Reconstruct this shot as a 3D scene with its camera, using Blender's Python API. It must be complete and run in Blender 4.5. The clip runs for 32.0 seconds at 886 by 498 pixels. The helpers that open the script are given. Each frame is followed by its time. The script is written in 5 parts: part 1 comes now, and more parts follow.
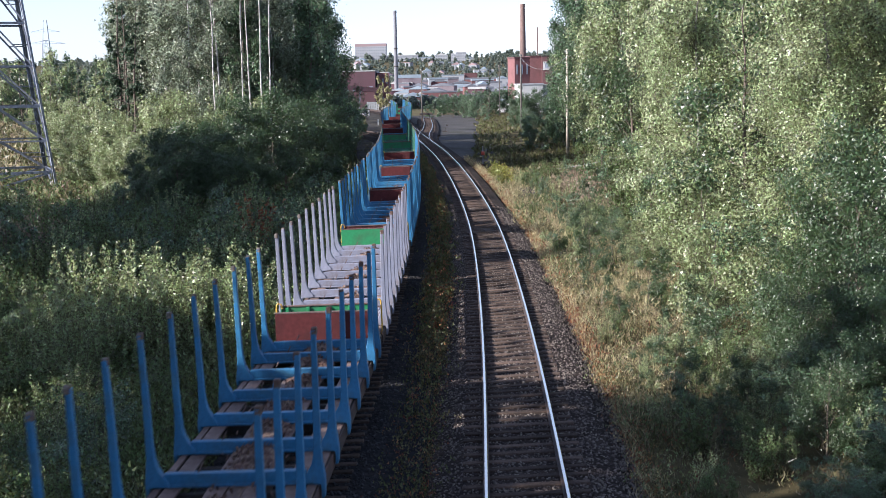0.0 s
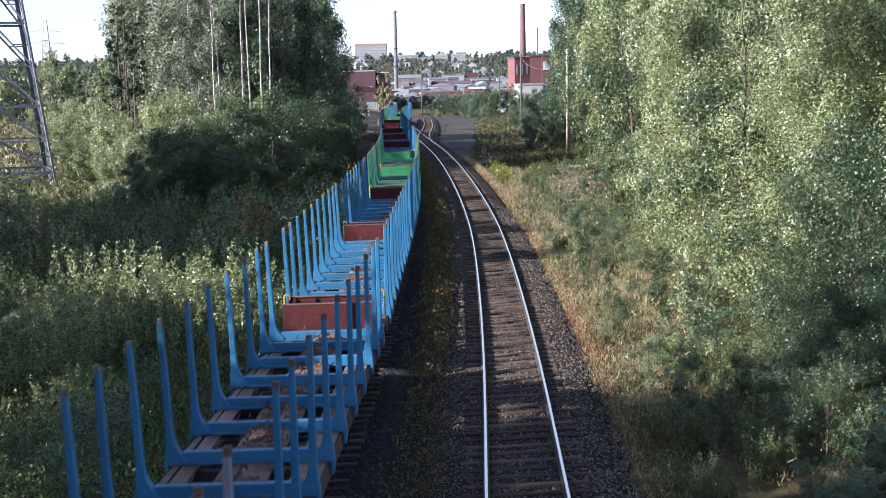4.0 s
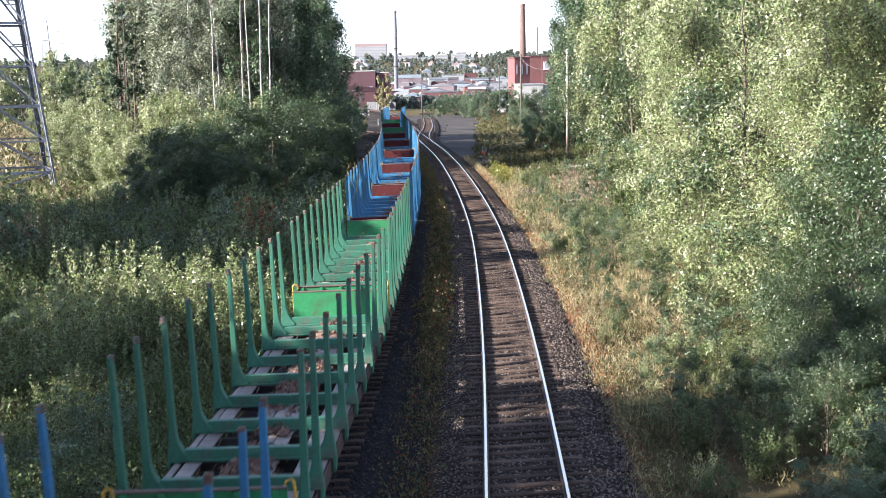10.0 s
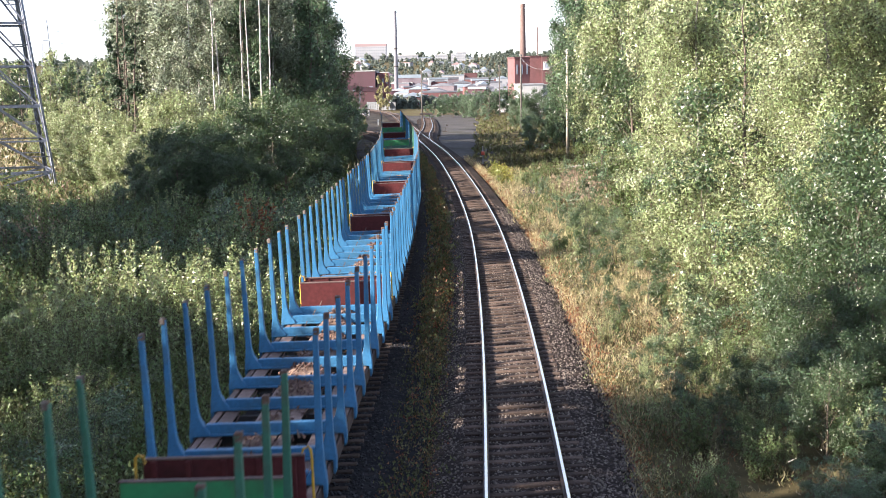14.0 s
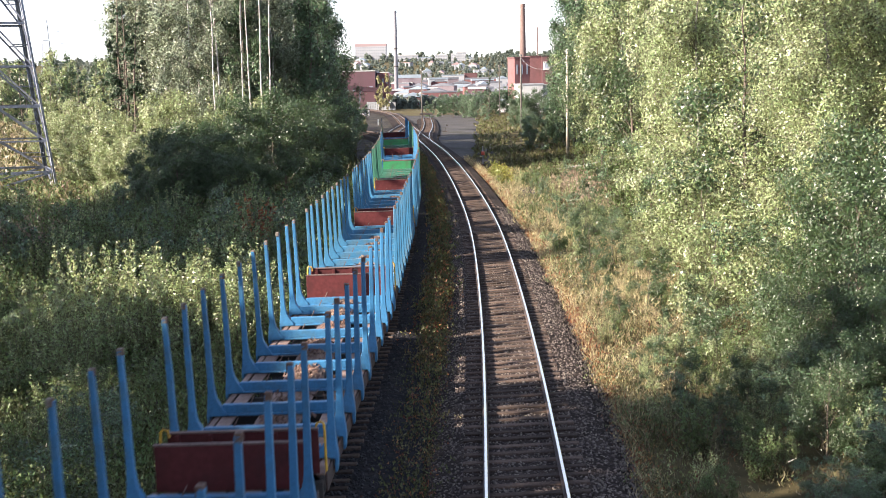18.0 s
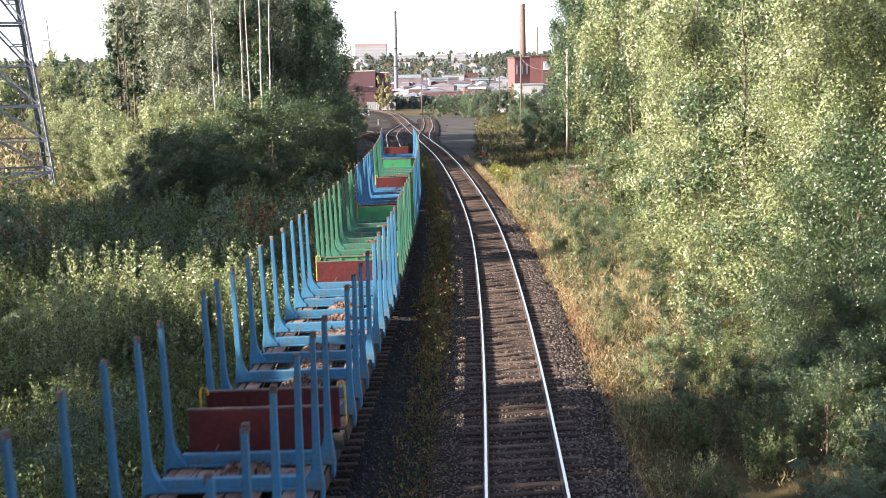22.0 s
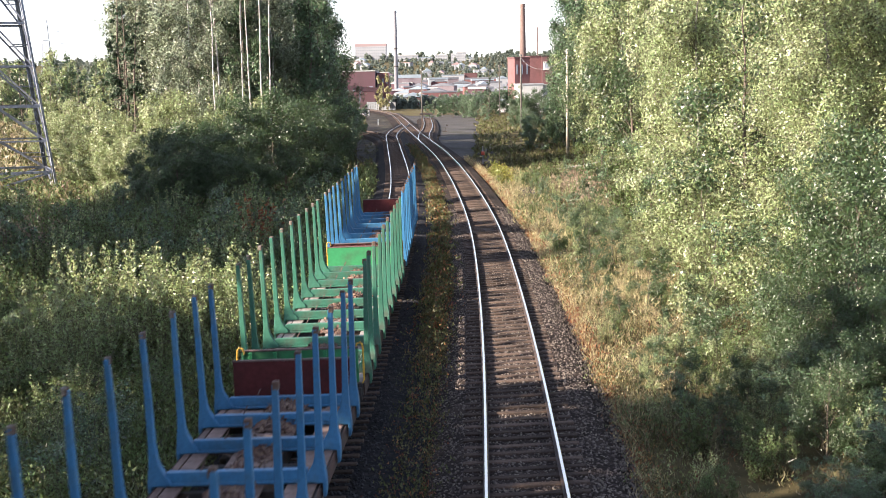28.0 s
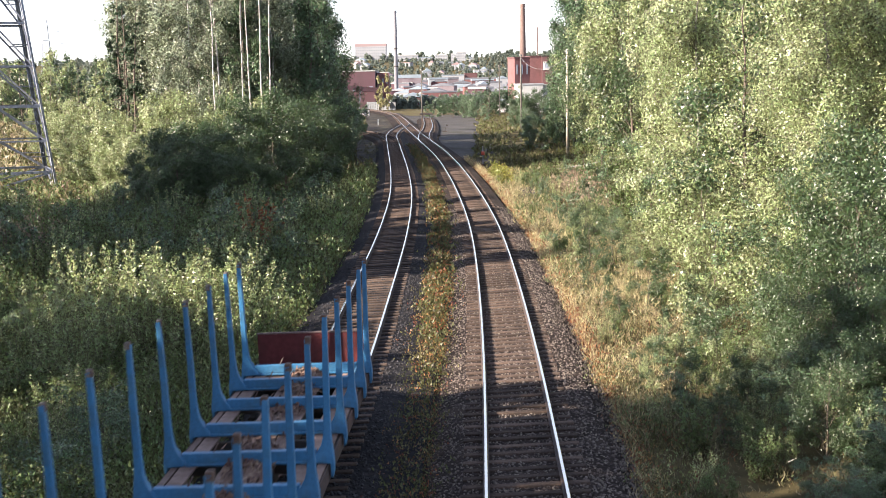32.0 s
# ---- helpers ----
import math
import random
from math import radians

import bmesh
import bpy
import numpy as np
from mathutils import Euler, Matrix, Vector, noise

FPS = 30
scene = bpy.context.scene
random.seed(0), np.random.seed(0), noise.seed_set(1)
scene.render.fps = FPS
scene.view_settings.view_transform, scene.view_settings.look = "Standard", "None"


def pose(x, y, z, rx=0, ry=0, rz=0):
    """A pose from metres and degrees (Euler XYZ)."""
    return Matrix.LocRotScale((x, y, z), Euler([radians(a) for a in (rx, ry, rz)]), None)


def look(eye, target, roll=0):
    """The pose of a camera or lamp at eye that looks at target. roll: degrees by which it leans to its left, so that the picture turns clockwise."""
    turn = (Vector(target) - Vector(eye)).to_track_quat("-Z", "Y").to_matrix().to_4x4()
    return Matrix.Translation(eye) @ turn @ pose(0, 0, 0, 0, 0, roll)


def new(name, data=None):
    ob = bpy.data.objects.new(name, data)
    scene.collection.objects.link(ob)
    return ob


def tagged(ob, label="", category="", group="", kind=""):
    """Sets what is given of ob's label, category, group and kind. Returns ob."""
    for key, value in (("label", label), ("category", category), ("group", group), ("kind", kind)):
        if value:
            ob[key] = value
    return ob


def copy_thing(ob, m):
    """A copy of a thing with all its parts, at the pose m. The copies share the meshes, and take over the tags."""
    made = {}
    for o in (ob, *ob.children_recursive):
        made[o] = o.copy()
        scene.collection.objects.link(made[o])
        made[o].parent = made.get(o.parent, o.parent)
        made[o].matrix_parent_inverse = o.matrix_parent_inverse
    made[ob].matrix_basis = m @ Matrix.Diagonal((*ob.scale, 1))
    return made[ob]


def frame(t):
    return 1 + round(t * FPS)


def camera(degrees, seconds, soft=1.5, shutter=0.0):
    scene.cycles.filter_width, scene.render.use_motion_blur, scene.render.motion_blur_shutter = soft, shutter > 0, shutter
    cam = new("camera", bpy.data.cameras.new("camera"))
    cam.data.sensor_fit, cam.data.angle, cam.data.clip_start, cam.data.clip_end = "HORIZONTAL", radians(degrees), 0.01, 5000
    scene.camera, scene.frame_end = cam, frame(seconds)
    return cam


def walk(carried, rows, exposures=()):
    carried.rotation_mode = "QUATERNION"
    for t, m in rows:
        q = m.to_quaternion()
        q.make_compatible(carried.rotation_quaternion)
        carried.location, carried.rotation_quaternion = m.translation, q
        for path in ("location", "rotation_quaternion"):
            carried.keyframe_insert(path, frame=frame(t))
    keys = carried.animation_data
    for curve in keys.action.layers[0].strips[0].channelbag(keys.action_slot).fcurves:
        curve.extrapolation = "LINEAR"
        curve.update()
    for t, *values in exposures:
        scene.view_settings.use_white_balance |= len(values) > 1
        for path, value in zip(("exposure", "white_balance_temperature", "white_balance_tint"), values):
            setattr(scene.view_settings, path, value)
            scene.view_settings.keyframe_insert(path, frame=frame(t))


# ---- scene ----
cam = camera(37.65, 32.0, soft=0.88, shutter=0.5)
EYE = Vector((0, 0, 8.0))
AIM = look(EYE, EYE + Vector((0, math.cos(radians(7.31)), -math.sin(radians(7.31)))), -1.03)
walk(cam, [(0.0, AIM), (32.0, AIM)], exposures=[(0.0, 1.42, 5250, 18), (3.0, 1.46, 5250, 18), (6.0, 1.7, 5350, 18), (9.0, 1.95, 5500, 18), (14.0, 2.13, 5800, 18), (20.0, 2.06, 6000, 18), (32.0, 2.06, 6050, 18)])

# ---- world and sun ----
SUN_EL, SUN_AZ = radians(27), radians(-112)  # azimuth from +Y towards +X: the sun stands to the left
world = bpy.data.worlds.new("world")
scene.world = world
world.use_nodes = True
wn = world.node_tree.nodes
sky = wn.new("ShaderNodeTexSky")
sky.sky_type = "NISHITA"
sky.sun_disc = False
sky.sun_elevation, sky.sun_rotation = SUN_EL, SUN_AZ
sky.air_density, sky.dust_density, sky.ozone_density = 1.0, 0.35, 1.5
wn["Background"].inputs[1].default_value = 0.074
# thin bright cloud takes most of the blue out of the sky
veil = wn.new("ShaderNodeHueSaturation")
veil.inputs["Saturation"].default_value = 0.5
world.node_tree.links.new(sky.outputs[0], veil.inputs["Color"])
world.node_tree.links.new(veil.outputs[0], wn["Background"].inputs[0])
sun = new("sun", bpy.data.lights.new("sun", "SUN"))
sun.data.energy, sun.data.angle, sun.data.color = 5.0, radians(0.6), (1.0, 0.85, 0.63)
SUN_DIR = Vector((math.sin(SUN_AZ) * math.cos(SUN_EL), math.cos(SUN_AZ) * math.cos(SUN_EL), math.sin(SUN_EL)))
sun.matrix_world = look(SUN_DIR * 300, (0, 0, 0))


# ---- material helpers ----
def mat(name, base, rough=0.8, metal=0.0, spots=None, spot_scale=3.0, spot_amount=0.5, grain=40.0, grain_amount=0.25, bump=0.2,
        vary=0.0, island=False, translucent=0.0, bump_scale=None, spec=0.5):
    """A surface with a base colour, larger stains, finer grain, relief and a little change from piece to piece."""
    m = bpy.data.materials.new(name)
    m.use_nodes = True
    nt = m.node_tree
    n, l = nt.nodes, nt.links
    bsdf = n["Principled BSDF"]
    tc = n.new("ShaderNodeTexCoord")
    col = n.new("ShaderNodeRGB")
    col.outputs[0].default_value = (*base, 1)
    out = col.outputs[0]
    big = n.new("ShaderNodeTexNoise")
    big.inputs["Scale"].default_value, big.inputs["Detail"].default_value = spot_scale, 5
    l.new(tc.outputs["Object"], big.inputs["Vector"])
    if spots is not None:
        ramp = n.new("ShaderNodeMapRange")
        ramp.inputs[1].default_value, ramp.inputs[2].default_value = 0.62 - 0.3 * spot_amount, 0.78 - 0.2 * spot_amount
        l.new(big.outputs[0], ramp.inputs[0])
        mix = n.new("ShaderNodeMix")
        mix.data_type = "RGBA"
        l.new(ramp.outputs[0], mix.inputs[0])
        l.new(out, mix.inputs[6])
        mix.inputs[7].default_value = (*spots, 1)
        out = mix.outputs[2]
    fine = n.new("ShaderNodeTexNoise")
    fine.inputs["Scale"].default_value, fine.inputs["Detail"].default_value = grain, 4
    l.new(tc.outputs["Object"], fine.inputs["Vector"])
    span = n.new("ShaderNodeMapRange")
    span.inputs[1].default_value, span.inputs[2].default_value = 0.25, 0.75
    span.inputs[3].default_value, span.inputs[4].default_value = 1 - grain_amount, 1 + grain_amount
    l.new(fine.outputs[0], span.inputs[0])
    value = span.outputs[0]
    if vary:
        if island:
            src = n.new("ShaderNodeNewGeometry").outputs["Random Per Island"]
        else:
            src = n.new("ShaderNodeObjectInfo").outputs["Random"]
        vr = n.new("ShaderNodeMapRange")
        vr.inputs[3].default_value, vr.inputs[4].default_value = 1 - vary, 1 + vary
        l.new(src, vr.inputs[0])
        mul = n.new("ShaderNodeMath")
        mul.operation = "MULTIPLY"
        l.new(value, mul.inputs[0])
        l.new(vr.outputs[0], mul.inputs[1])
        value = mul.outputs[0]
    hsv = n.new("ShaderNodeHueSaturation")
    l.new(out, hsv.inputs["Color"])
    l.new(value, hsv.inputs["Value"])
    if vary and island:
        hr = n.new("ShaderNodeMapRange")
        hr.inputs[3].default_value, hr.inputs[4].default_value = 0.5 - 0.05 * vary, 0.5 + 0.05 * vary
        l.new(src, hr.inputs[0])
        l.new(hr.outputs[0], hsv.inputs["Hue"])
    l.new(hsv.outputs[0], bsdf.inputs["Base Color"])
    bsdf.inputs["Roughness"].default_value, bsdf.inputs["Metallic"].default_value = rough, metal
    bsdf.inputs["Specular IOR Level"].default_value = spec
    if bump:
        bp = n.new("ShaderNodeBump")
        bp.inputs["Strength"].default_value, bp.inputs["Distance"].default_value = bump, 0.02
        l.new(fine.outputs[0], bp.inputs["Height"])
        l.new(bp.outputs[0], bsdf.inputs["Normal"])
    if translucent:
        tr = n.new("ShaderNodeBsdfTranslucent")
        l.new(hsv.outputs[0], tr.inputs["Color"])
        ms = n.new("ShaderNodeMixShader")
        ms.inputs[0].default_value = translucent
        l.new(bsdf.outputs[0], ms.inputs[1])
        l.new(tr.outputs[0], ms.inputs[2])
        l.new(ms.outputs[0], n["Material Output"].inputs[0])
    return m


def leaf_mat(name, base, other, vary=0.55, glow=0.4, gloss=0.5):
    return mat(name, base, rough=0.42, spots=other, spot_scale=0.55, spot_amount=0.55, grain=3.0, grain_amount=0.2, bump=0, vary=vary, island=True, translucent=glow, spec=gloss)


M_BLUE = mat("blue_paint", (0.034, 0.148, 0.296), 0.45, spots=(0.048, 0.128, 0.208), spot_scale=2.2, spot_amount=0.45, grain=14, grain_amount=0.18, vary=0.12)
M_BLUE2 = mat("light_blue_paint", (0.033, 0.148, 0.273), 0.5, spots=(0.066, 0.133, 0.187), spot_scale=2.0, spot_amount=0.5, grain=14, grain_amount=0.2, vary=0.12)
M_GREEN = mat("green_stake_paint", (0.033, 0.135, 0.089), 0.5, spots=(0.070, 0.094, 0.070), spot_scale=2.0, spot_amount=0.4, grain=14, grain_amount=0.2, vary=0.12)
M_GREENB = mat("green_bulkhead_paint", (0.030, 0.215, 0.082), 0.5, spots=(0.044, 0.128, 0.060), spot_scale=1.2, spot_amount=0.45, grain=9, grain_amount=0.12, vary=0.08)
M_GREY = mat("lavender_grey_paint", (0.200, 0.212, 0.276), 0.5, spots=(0.176, 0.160, 0.176), spot_scale=2.0, spot_amount=0.4, grain=14, grain_amount=0.15, vary=0.1)
M_BROWN = mat("oxide_brown_paint", (0.079, 0.019, 0.020), 0.7, spots=(0.053, 0.016, 0.017), spot_scale=1.4, spot_amount=0.5, grain=9, grain_amount=0.2, vary=0.12, spec=0.2)
M_RIM = mat("dull_worn_rim", (0.13, 0.085, 0.075), 0.7, spots=(0.06, 0.045, 0.04), spot_scale=3, grain=18, grain_amount=0.3)
M_TIP = mat("rubbed_stake_tip", (0.085, 0.05, 0.036), 0.8, spots=(0.17, 0.15, 0.13), spot_scale=9, spot_amount=0.4, grain=25, grain_amount=0.3)
# side sill: near black with redder brown spots
M_SILL = mat("dark_side_sill", (0.045, 0.030, 0.027), 0.8, spots=(0.085, 0.045, 0.035), spot_scale=2, grain=14, grain_amount=0.3)
M_RUST = mat("rusty_steel", (0.16, 0.07, 0.04), 0.8, spots=(0.08, 0.05, 0.04), grain=30)
M_EDGE = mat("worn_steel_edge", (0.30, 0.31, 0.29), 0.5, metal=0.2, spots=(0.2, 0.14, 0.09), grain=20)
M_YELLOW = mat("yellow_paint", (0.55, 0.33, 0.03), 0.5, spots=(0.3, 0.18, 0.05), grain=20)
M_DARK = mat("dark_underframe", (0.03, 0.028, 0.027), 0.75, spots=(0.07, 0.045, 0.03), grain=14)
M_DECK = mat("weathered_deck_board", (0.198, 0.144, 0.122), 0.85, spots=(0.108, 0.068, 0.052), spot_scale=1.8, spot_amount=0.7, grain=12, grain_amount=0.35, vary=0.3)
M_DECKW = mat("pale_deck_plate", (0.25, 0.232, 0.222), 0.8, spots=(0.15, 0.12, 0.105), spot_scale=1.8, spot_amount=0.6, grain=12, grain_amount=0.3, vary=0.2)
M_BARK = mat("bark_litter", (0.115, 0.066, 0.05), 0.95, spots=(0.20, 0.14, 0.11), spot_scale=2.5, spot_amount=0.6, grain=30, grain_amount=0.5, bump=0.8, vary=0.5, island=True)
M_RAIL = mat("polished_rail", (0.82, 0.79, 0.74), 0.22, metal=1.0, grain=60, grain_amount=0.05, bump=0)
M_RAILSIDE = mat("rusty_rail", (0.05, 0.038, 0.034), 0.8, spots=(0.085, 0.055, 0.042), grain=25)
M_SLEEPER = mat("old_timber_sleeper", (0.078, 0.056, 0.044), 0.9, spots=(0.048, 0.036, 0.03), spot_scale=3, grain=18, grain_amount=0.35, bump=0.5, vary=0.45, spec=0.2)
M_BALLAST = mat("ballast_bed", (0.023, 0.018, 0.016), 0.95, spots=(0.046, 0.035, 0.029), spot_scale=1.2, grain=14, grain_amount=0.6, bump=1.0, spec=0.1)
M_STONE = mat("ballast_stone", (0.105, 0.085, 0.075), 0.85, grain=8, grain_amount=0.15, bump=0, vary=0.75, island=True)
# much darker stone for the curved track
M_STONED = mat("dark_stone", (0.020, 0.020, 0.023), 0.8, grain=8, grain_amount=0.15, bump=0, vary=0.7, island=True)
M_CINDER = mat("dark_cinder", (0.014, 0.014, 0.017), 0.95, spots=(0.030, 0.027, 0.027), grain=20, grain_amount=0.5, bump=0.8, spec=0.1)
M_GROUND = mat("meadow_soil", (0.072, 0.06, 0.03), 0.95, spots=(0.085, 0.075, 0.035), spot_scale=0.08, spot_amount=0.6, grain=1.5, grain_amount=0.4, bump=0.3, spec=0.1)
M_GRAVEL = mat("gravel_yard", (0.070, 0.066, 0.066), 0.95, spots=(0.048, 0.048, 0.036), spot_scale=0.2, grain=6, grain_amount=0.35, spec=0.1)
M_BIRCH = mat("birch_bark", (0.42, 0.405, 0.38), 0.8, spots=(0.06, 0.055, 0.05), spot_scale=2.5, spot_amount=0.35, grain=10, grain_amount=0.3)
M_BIRCHG = mat("grey_birch_bark", (0.22, 0.21, 0.19), 0.85, spots=(0.06, 0.055, 0.05), spot_scale=2.5, spot_amount=0.5, grain=10, grain_amount=0.3)
M_TRUNK = mat("dark_bark", (0.09, 0.07, 0.055), 0.9, spots=(0.15, 0.13, 0.10), grain=12, grain_amount=0.4, bump=0.6)
M_TWIG = mat("brown_twig", (0.10, 0.075, 0.06), 0.9, spots=(0.16, 0.13, 0.11), grain=12, grain_amount=0.3)
L_BIRCH = leaf_mat("birch_leaf", (0.21, 0.245, 0.102), (0.28, 0.30, 0.152), vary=0.9, glow=0.32, gloss=1.0)
L_WILLOW = leaf_mat("willow_leaf", (0.22, 0.255, 0.105), (0.275, 0.29, 0.145), vary=0.8, glow=0.32, gloss=0.9)
L_SILVER = leaf_mat("silvery_birch_leaf", (0.175, 0.205, 0.135), (0.215, 0.235, 0.16), vary=0.7, glow=0.35)
L_SHRUB = leaf_mat("blue_green_leaf", (0.08, 0.125, 0.058), (0.11, 0.15, 0.07), vary=0.8, glow=0.25, gloss=0.9)
L_DARK = leaf_mat("alder_leaf", (0.048, 0.08, 0.030), (0.068, 0.105, 0.038), gloss=0.9)
L_ALDER = leaf_mat("tall_alder_leaf", (0.062, 0.10, 0.048), (0.085, 0.125, 0.06), vary=0.7, glow=0.3)
L_YELLOW = leaf_mat("yellowing_leaf", (0.17, 0.18, 0.035), (0.25, 0.20, 0.04))
L_POPLAR = leaf_mat("pale_yellow_leaf", (0.36, 0.34, 0.18), (0.38, 0.34, 0.17), 0.5)
L_NEEDLE = leaf_mat("spruce_needle", (0.035, 0.06, 0.03), (0.05, 0.075, 0.036))
L_WEED = leaf_mat("weed_leaf", (0.11, 0.143, 0.052), (0.165, 0.18, 0.078), 0.8)
L_DRY = leaf_mat("dry_grass", (0.28, 0.225, 0.135), (0.22, 0.205, 0.11), 0.45)
L_RED = leaf_mat("reddish_weed", (0.24, 0.085, 0.04), (0.32, 0.17, 0.08), 0.5)
L_STRAW = leaf_mat("pale_straw", (0.40, 0.33, 0.19), (0.32, 0.30, 0.16), 0.5)
L_PINK = leaf_mat("faded_pink_flower", (0.30, 0.22, 0.17), (0.24, 0.21, 0.13), 0.45)
L_GRASS = leaf_mat("green_grass", (0.088, 0.094, 0.034), (0.15, 0.125, 0.056), 0.55)


# ---- mesh helpers ----
class Build:
    """Collects boxes, tubes and free faces into one mesh."""

    def __init__(self):
        self.v, self.f = [], []

    def add(self, verts, faces, m=None):
        k = len(self.v)
        self.v += [tuple(m @ Vector(p)) if m is not None else tuple(p) for p in verts]
        self.f += [tuple(i + k for i in q) for q in faces]

    def box(self, c, s, m=None):
        x, y, z = c
        a, b, d = s[0] / 2, s[1] / 2, s[2] / 2
        self.add([(x + i * a, y + j * b, z + k * d) for k in (-1, 1) for j in (-1, 1) for i in (-1, 1)],
                 [(0, 2, 3, 1), (4, 5, 7, 6), (0, 1, 5, 4), (2, 6, 7, 3), (0, 4, 6, 2), (1, 3, 7, 5)], m)

    def tube(self, pts, radii, n=8, caps=True):
        pts = [Vector(p) for p in pts]
        k = len(self.v)
        for i, p in enumerate(pts):
            d = (pts[min(i + 1, len(pts) - 1)] - pts[max(i - 1, 0)]).normalized()
            a = d.orthogonal().normalized() if abs(d.z) < 0.9 else Vector((1, 0, 0)).cross(d).normalized()
            b = d.cross(a)
            r = radii[i] if isinstance(radii, (list, tuple)) else radii
            for j in range(n):
                w = 2 * math.pi * j / n
                self.v.append(tuple(p + (a * math.cos(w) + b * math.sin(w)) * r))
        for i in range(len(pts) - 1):
            for j in range(n):
                q = (j + 1) % n
                self.f.append((k + i * n + j, k + i * n + q, k + i * n + n + q, k + i * n + n + j))
        if caps:
            self.f.append(tuple(range(k + n - 1, k - 1, -1)))
            self.f.append(tuple(range(k + (len(pts) - 1) * n, k + len(pts) * n)))

    def loft(self, sections, caps=True):
        """sections: rings of equally many points."""
        n = len(sections[0])
        k = len(self.v)
        for s in sections:
            self.v += [tuple(p) for p in s]
        for i in range(len(sections) - 1):
            for j in range(n):
                q = (j + 1) % n
                self.f.append((k + i * n + j, k + i * n + q, k + i * n + n + q, k + i * n + n + j))
        if caps:
            self.f.append(tuple(range(k + n - 1, k - 1, -1)))
            self.f.append(tuple(range(k + (len(sections) - 1) * n, k + len(sections) * n)))

    def mesh(self, name, material, bevel=0.0, smooth=False):
        me = bpy.data.meshes.new(name)
        me.from_pydata(self.v, [], self.f)
        bm = bmesh.new()
        bm.from_mesh(me)
        bmesh.ops.recalc_face_normals(bm, faces=bm.faces)
        if bevel:
            bmesh.ops.bevel(bm, geom=[e for e in bm.edges if e.is_manifold and e.calc_face_angle(0) > 0.5], offset=bevel, segments=1, affect="EDGES")
        bm.to_mesh(me)
        bm.free()
        if smooth:
            me.polygons.foreach_set("use_smooth", [True] * len(me.polygons))
        me.materials.append(material)
        return me


def cards(name, v, material, n=4):
    """A mesh of many separate small faces, from an array of corners (faces x n x 3)."""
    v = np.ascontiguousarray(v, dtype=np.float32)
    k = v.shape[0]
    me = bpy.data.meshes.new(name)
    me.vertices.add(k * n)
    me.vertices.foreach_set("co", v.ravel())
    me.loops.add(k * n)
    me.loops.foreach_set("vertex_index", np.arange(k * n, dtype=np.int32))
    me.polygons.add(k)
    me.polygons.foreach_set("loop_start", np.arange(0, k * n, n, dtype=np.int32))
    me.update(calc_edges=True)
    me.materials.append(material)
    return me


def leaves(c, size, rng, up=0.25, long=0.55, face=None):
    """Small three-cornered leaves round the centres c, loosely turned towards face where it is given."""
    k = len(c)
    a = rng.normal(size=(k, 3))
    if face is not None:
        a = np.cross(face + rng.normal(size=(k, 3)) * 0.55, a)
    a /= np.linalg.norm(a, axis=1)[:, None] + 1e-6
    b = rng.normal(size=(k, 3)) if face is None else face + rng.normal(size=(k, 3)) * 0.45
    b[:, 2] += up
    b = np.cross(a, b)
    b /= np.linalg.norm(b, axis=1)[:, None] + 1e-6
    s = size * rng.uniform(0.6, 1.35, (k, 1))
    return np.stack([c + a * s * 1.1, c - a * s * 0.7 + b * s * long * 1.1, c - a * s * 0.7 - b * s * long * 1.1], 1)


def part(name, me, parent, label="", at=None):
    ob = new(name, me)
    ob.parent = parent
    if at is not None:
        ob.matrix_basis = at
    if label:
        tagged(ob, label)
    return ob


def thing(name, label, category, at=None, group="", kind=""):
    ob = new(name)
    ob.empty_display_size = 0.3
    if at is not None:
        ob.matrix_basis = at
    return tagged(ob, label, category, group, kind)


# ---- the lines of the tracks ----
def spline(pts):
    """A smooth line x(y) through a few points, as a table sampled every metre (Catmull-Rom with uneven steps)."""
    p = np.array(pts, float)
    x, y = p[:, 0], p[:, 1]
    d = np.gradient(x, y)
    yy = np.arange(y[0], y[-1] + 0.01, 1.0)
    i = np.clip(np.searchsorted(y, yy, side="right") - 1, 0, len(y) - 2)
    h = y[i + 1] - y[i]
    s = (yy - y[i]) / h
    xx = ((2 * s**3 - 3 * s**2 + 1) * x[i] + (s**3 - 2 * s**2 + s) * h * d[i] + (-2 * s**3 + 3 * s**2) * x[i + 1] + (s**3 - s**2) * h * d[i + 1])
    k = np.ones(9) / 9
    sm = np.convolve(np.pad(xx, 4, mode="edge"), k, "valid")
    sm[:6], sm[-6:] = xx[:6], xx[-6:]
    return sm, yy


MAIN = spline([(-9.2, -300), (-0.85, -48), (0.74, 0), (1.54, 24), (1.9, 36), (2.15, 48), (2.33, 72), (2.02, 92), (1.19, 120), (0.1, 145), (-1.55, 172), (-3.55, 203),
               (-6.85, 258), (-9.3, 300), (-13.0, 350), (-18.5, 390), (-26, 425), (-40, 470)])
LOOP = spline([(-14.0, -300), (-5.95, -48), (-4.4, 0), (-3.65, 18), (-3.38, 24), (-3.03, 36), (-2.87, 48), (-2.72, 72), (-2.95, 92), (-3.82, 118), (-4.9, 142), (-6.45, 175), (-7.75, 206),
               (-7.8, 222), (-7.35, 240), (-7.0, 258), (-8.1, 278), (-9.3, 300), (-13.0, 350), (-18.5, 390), (-26, 425), (-40, 470)])
SPUR = spline([(-1.75, 172), (-2.35, 186), (-2.65, 202), (-2.35, 226), (-2.4, 250), (-3.2, 303)])
SIDING = spline([(-6.1, 168), (-7.4, 190), (-9.3, 205), (-14, 226), (-24, 252)])


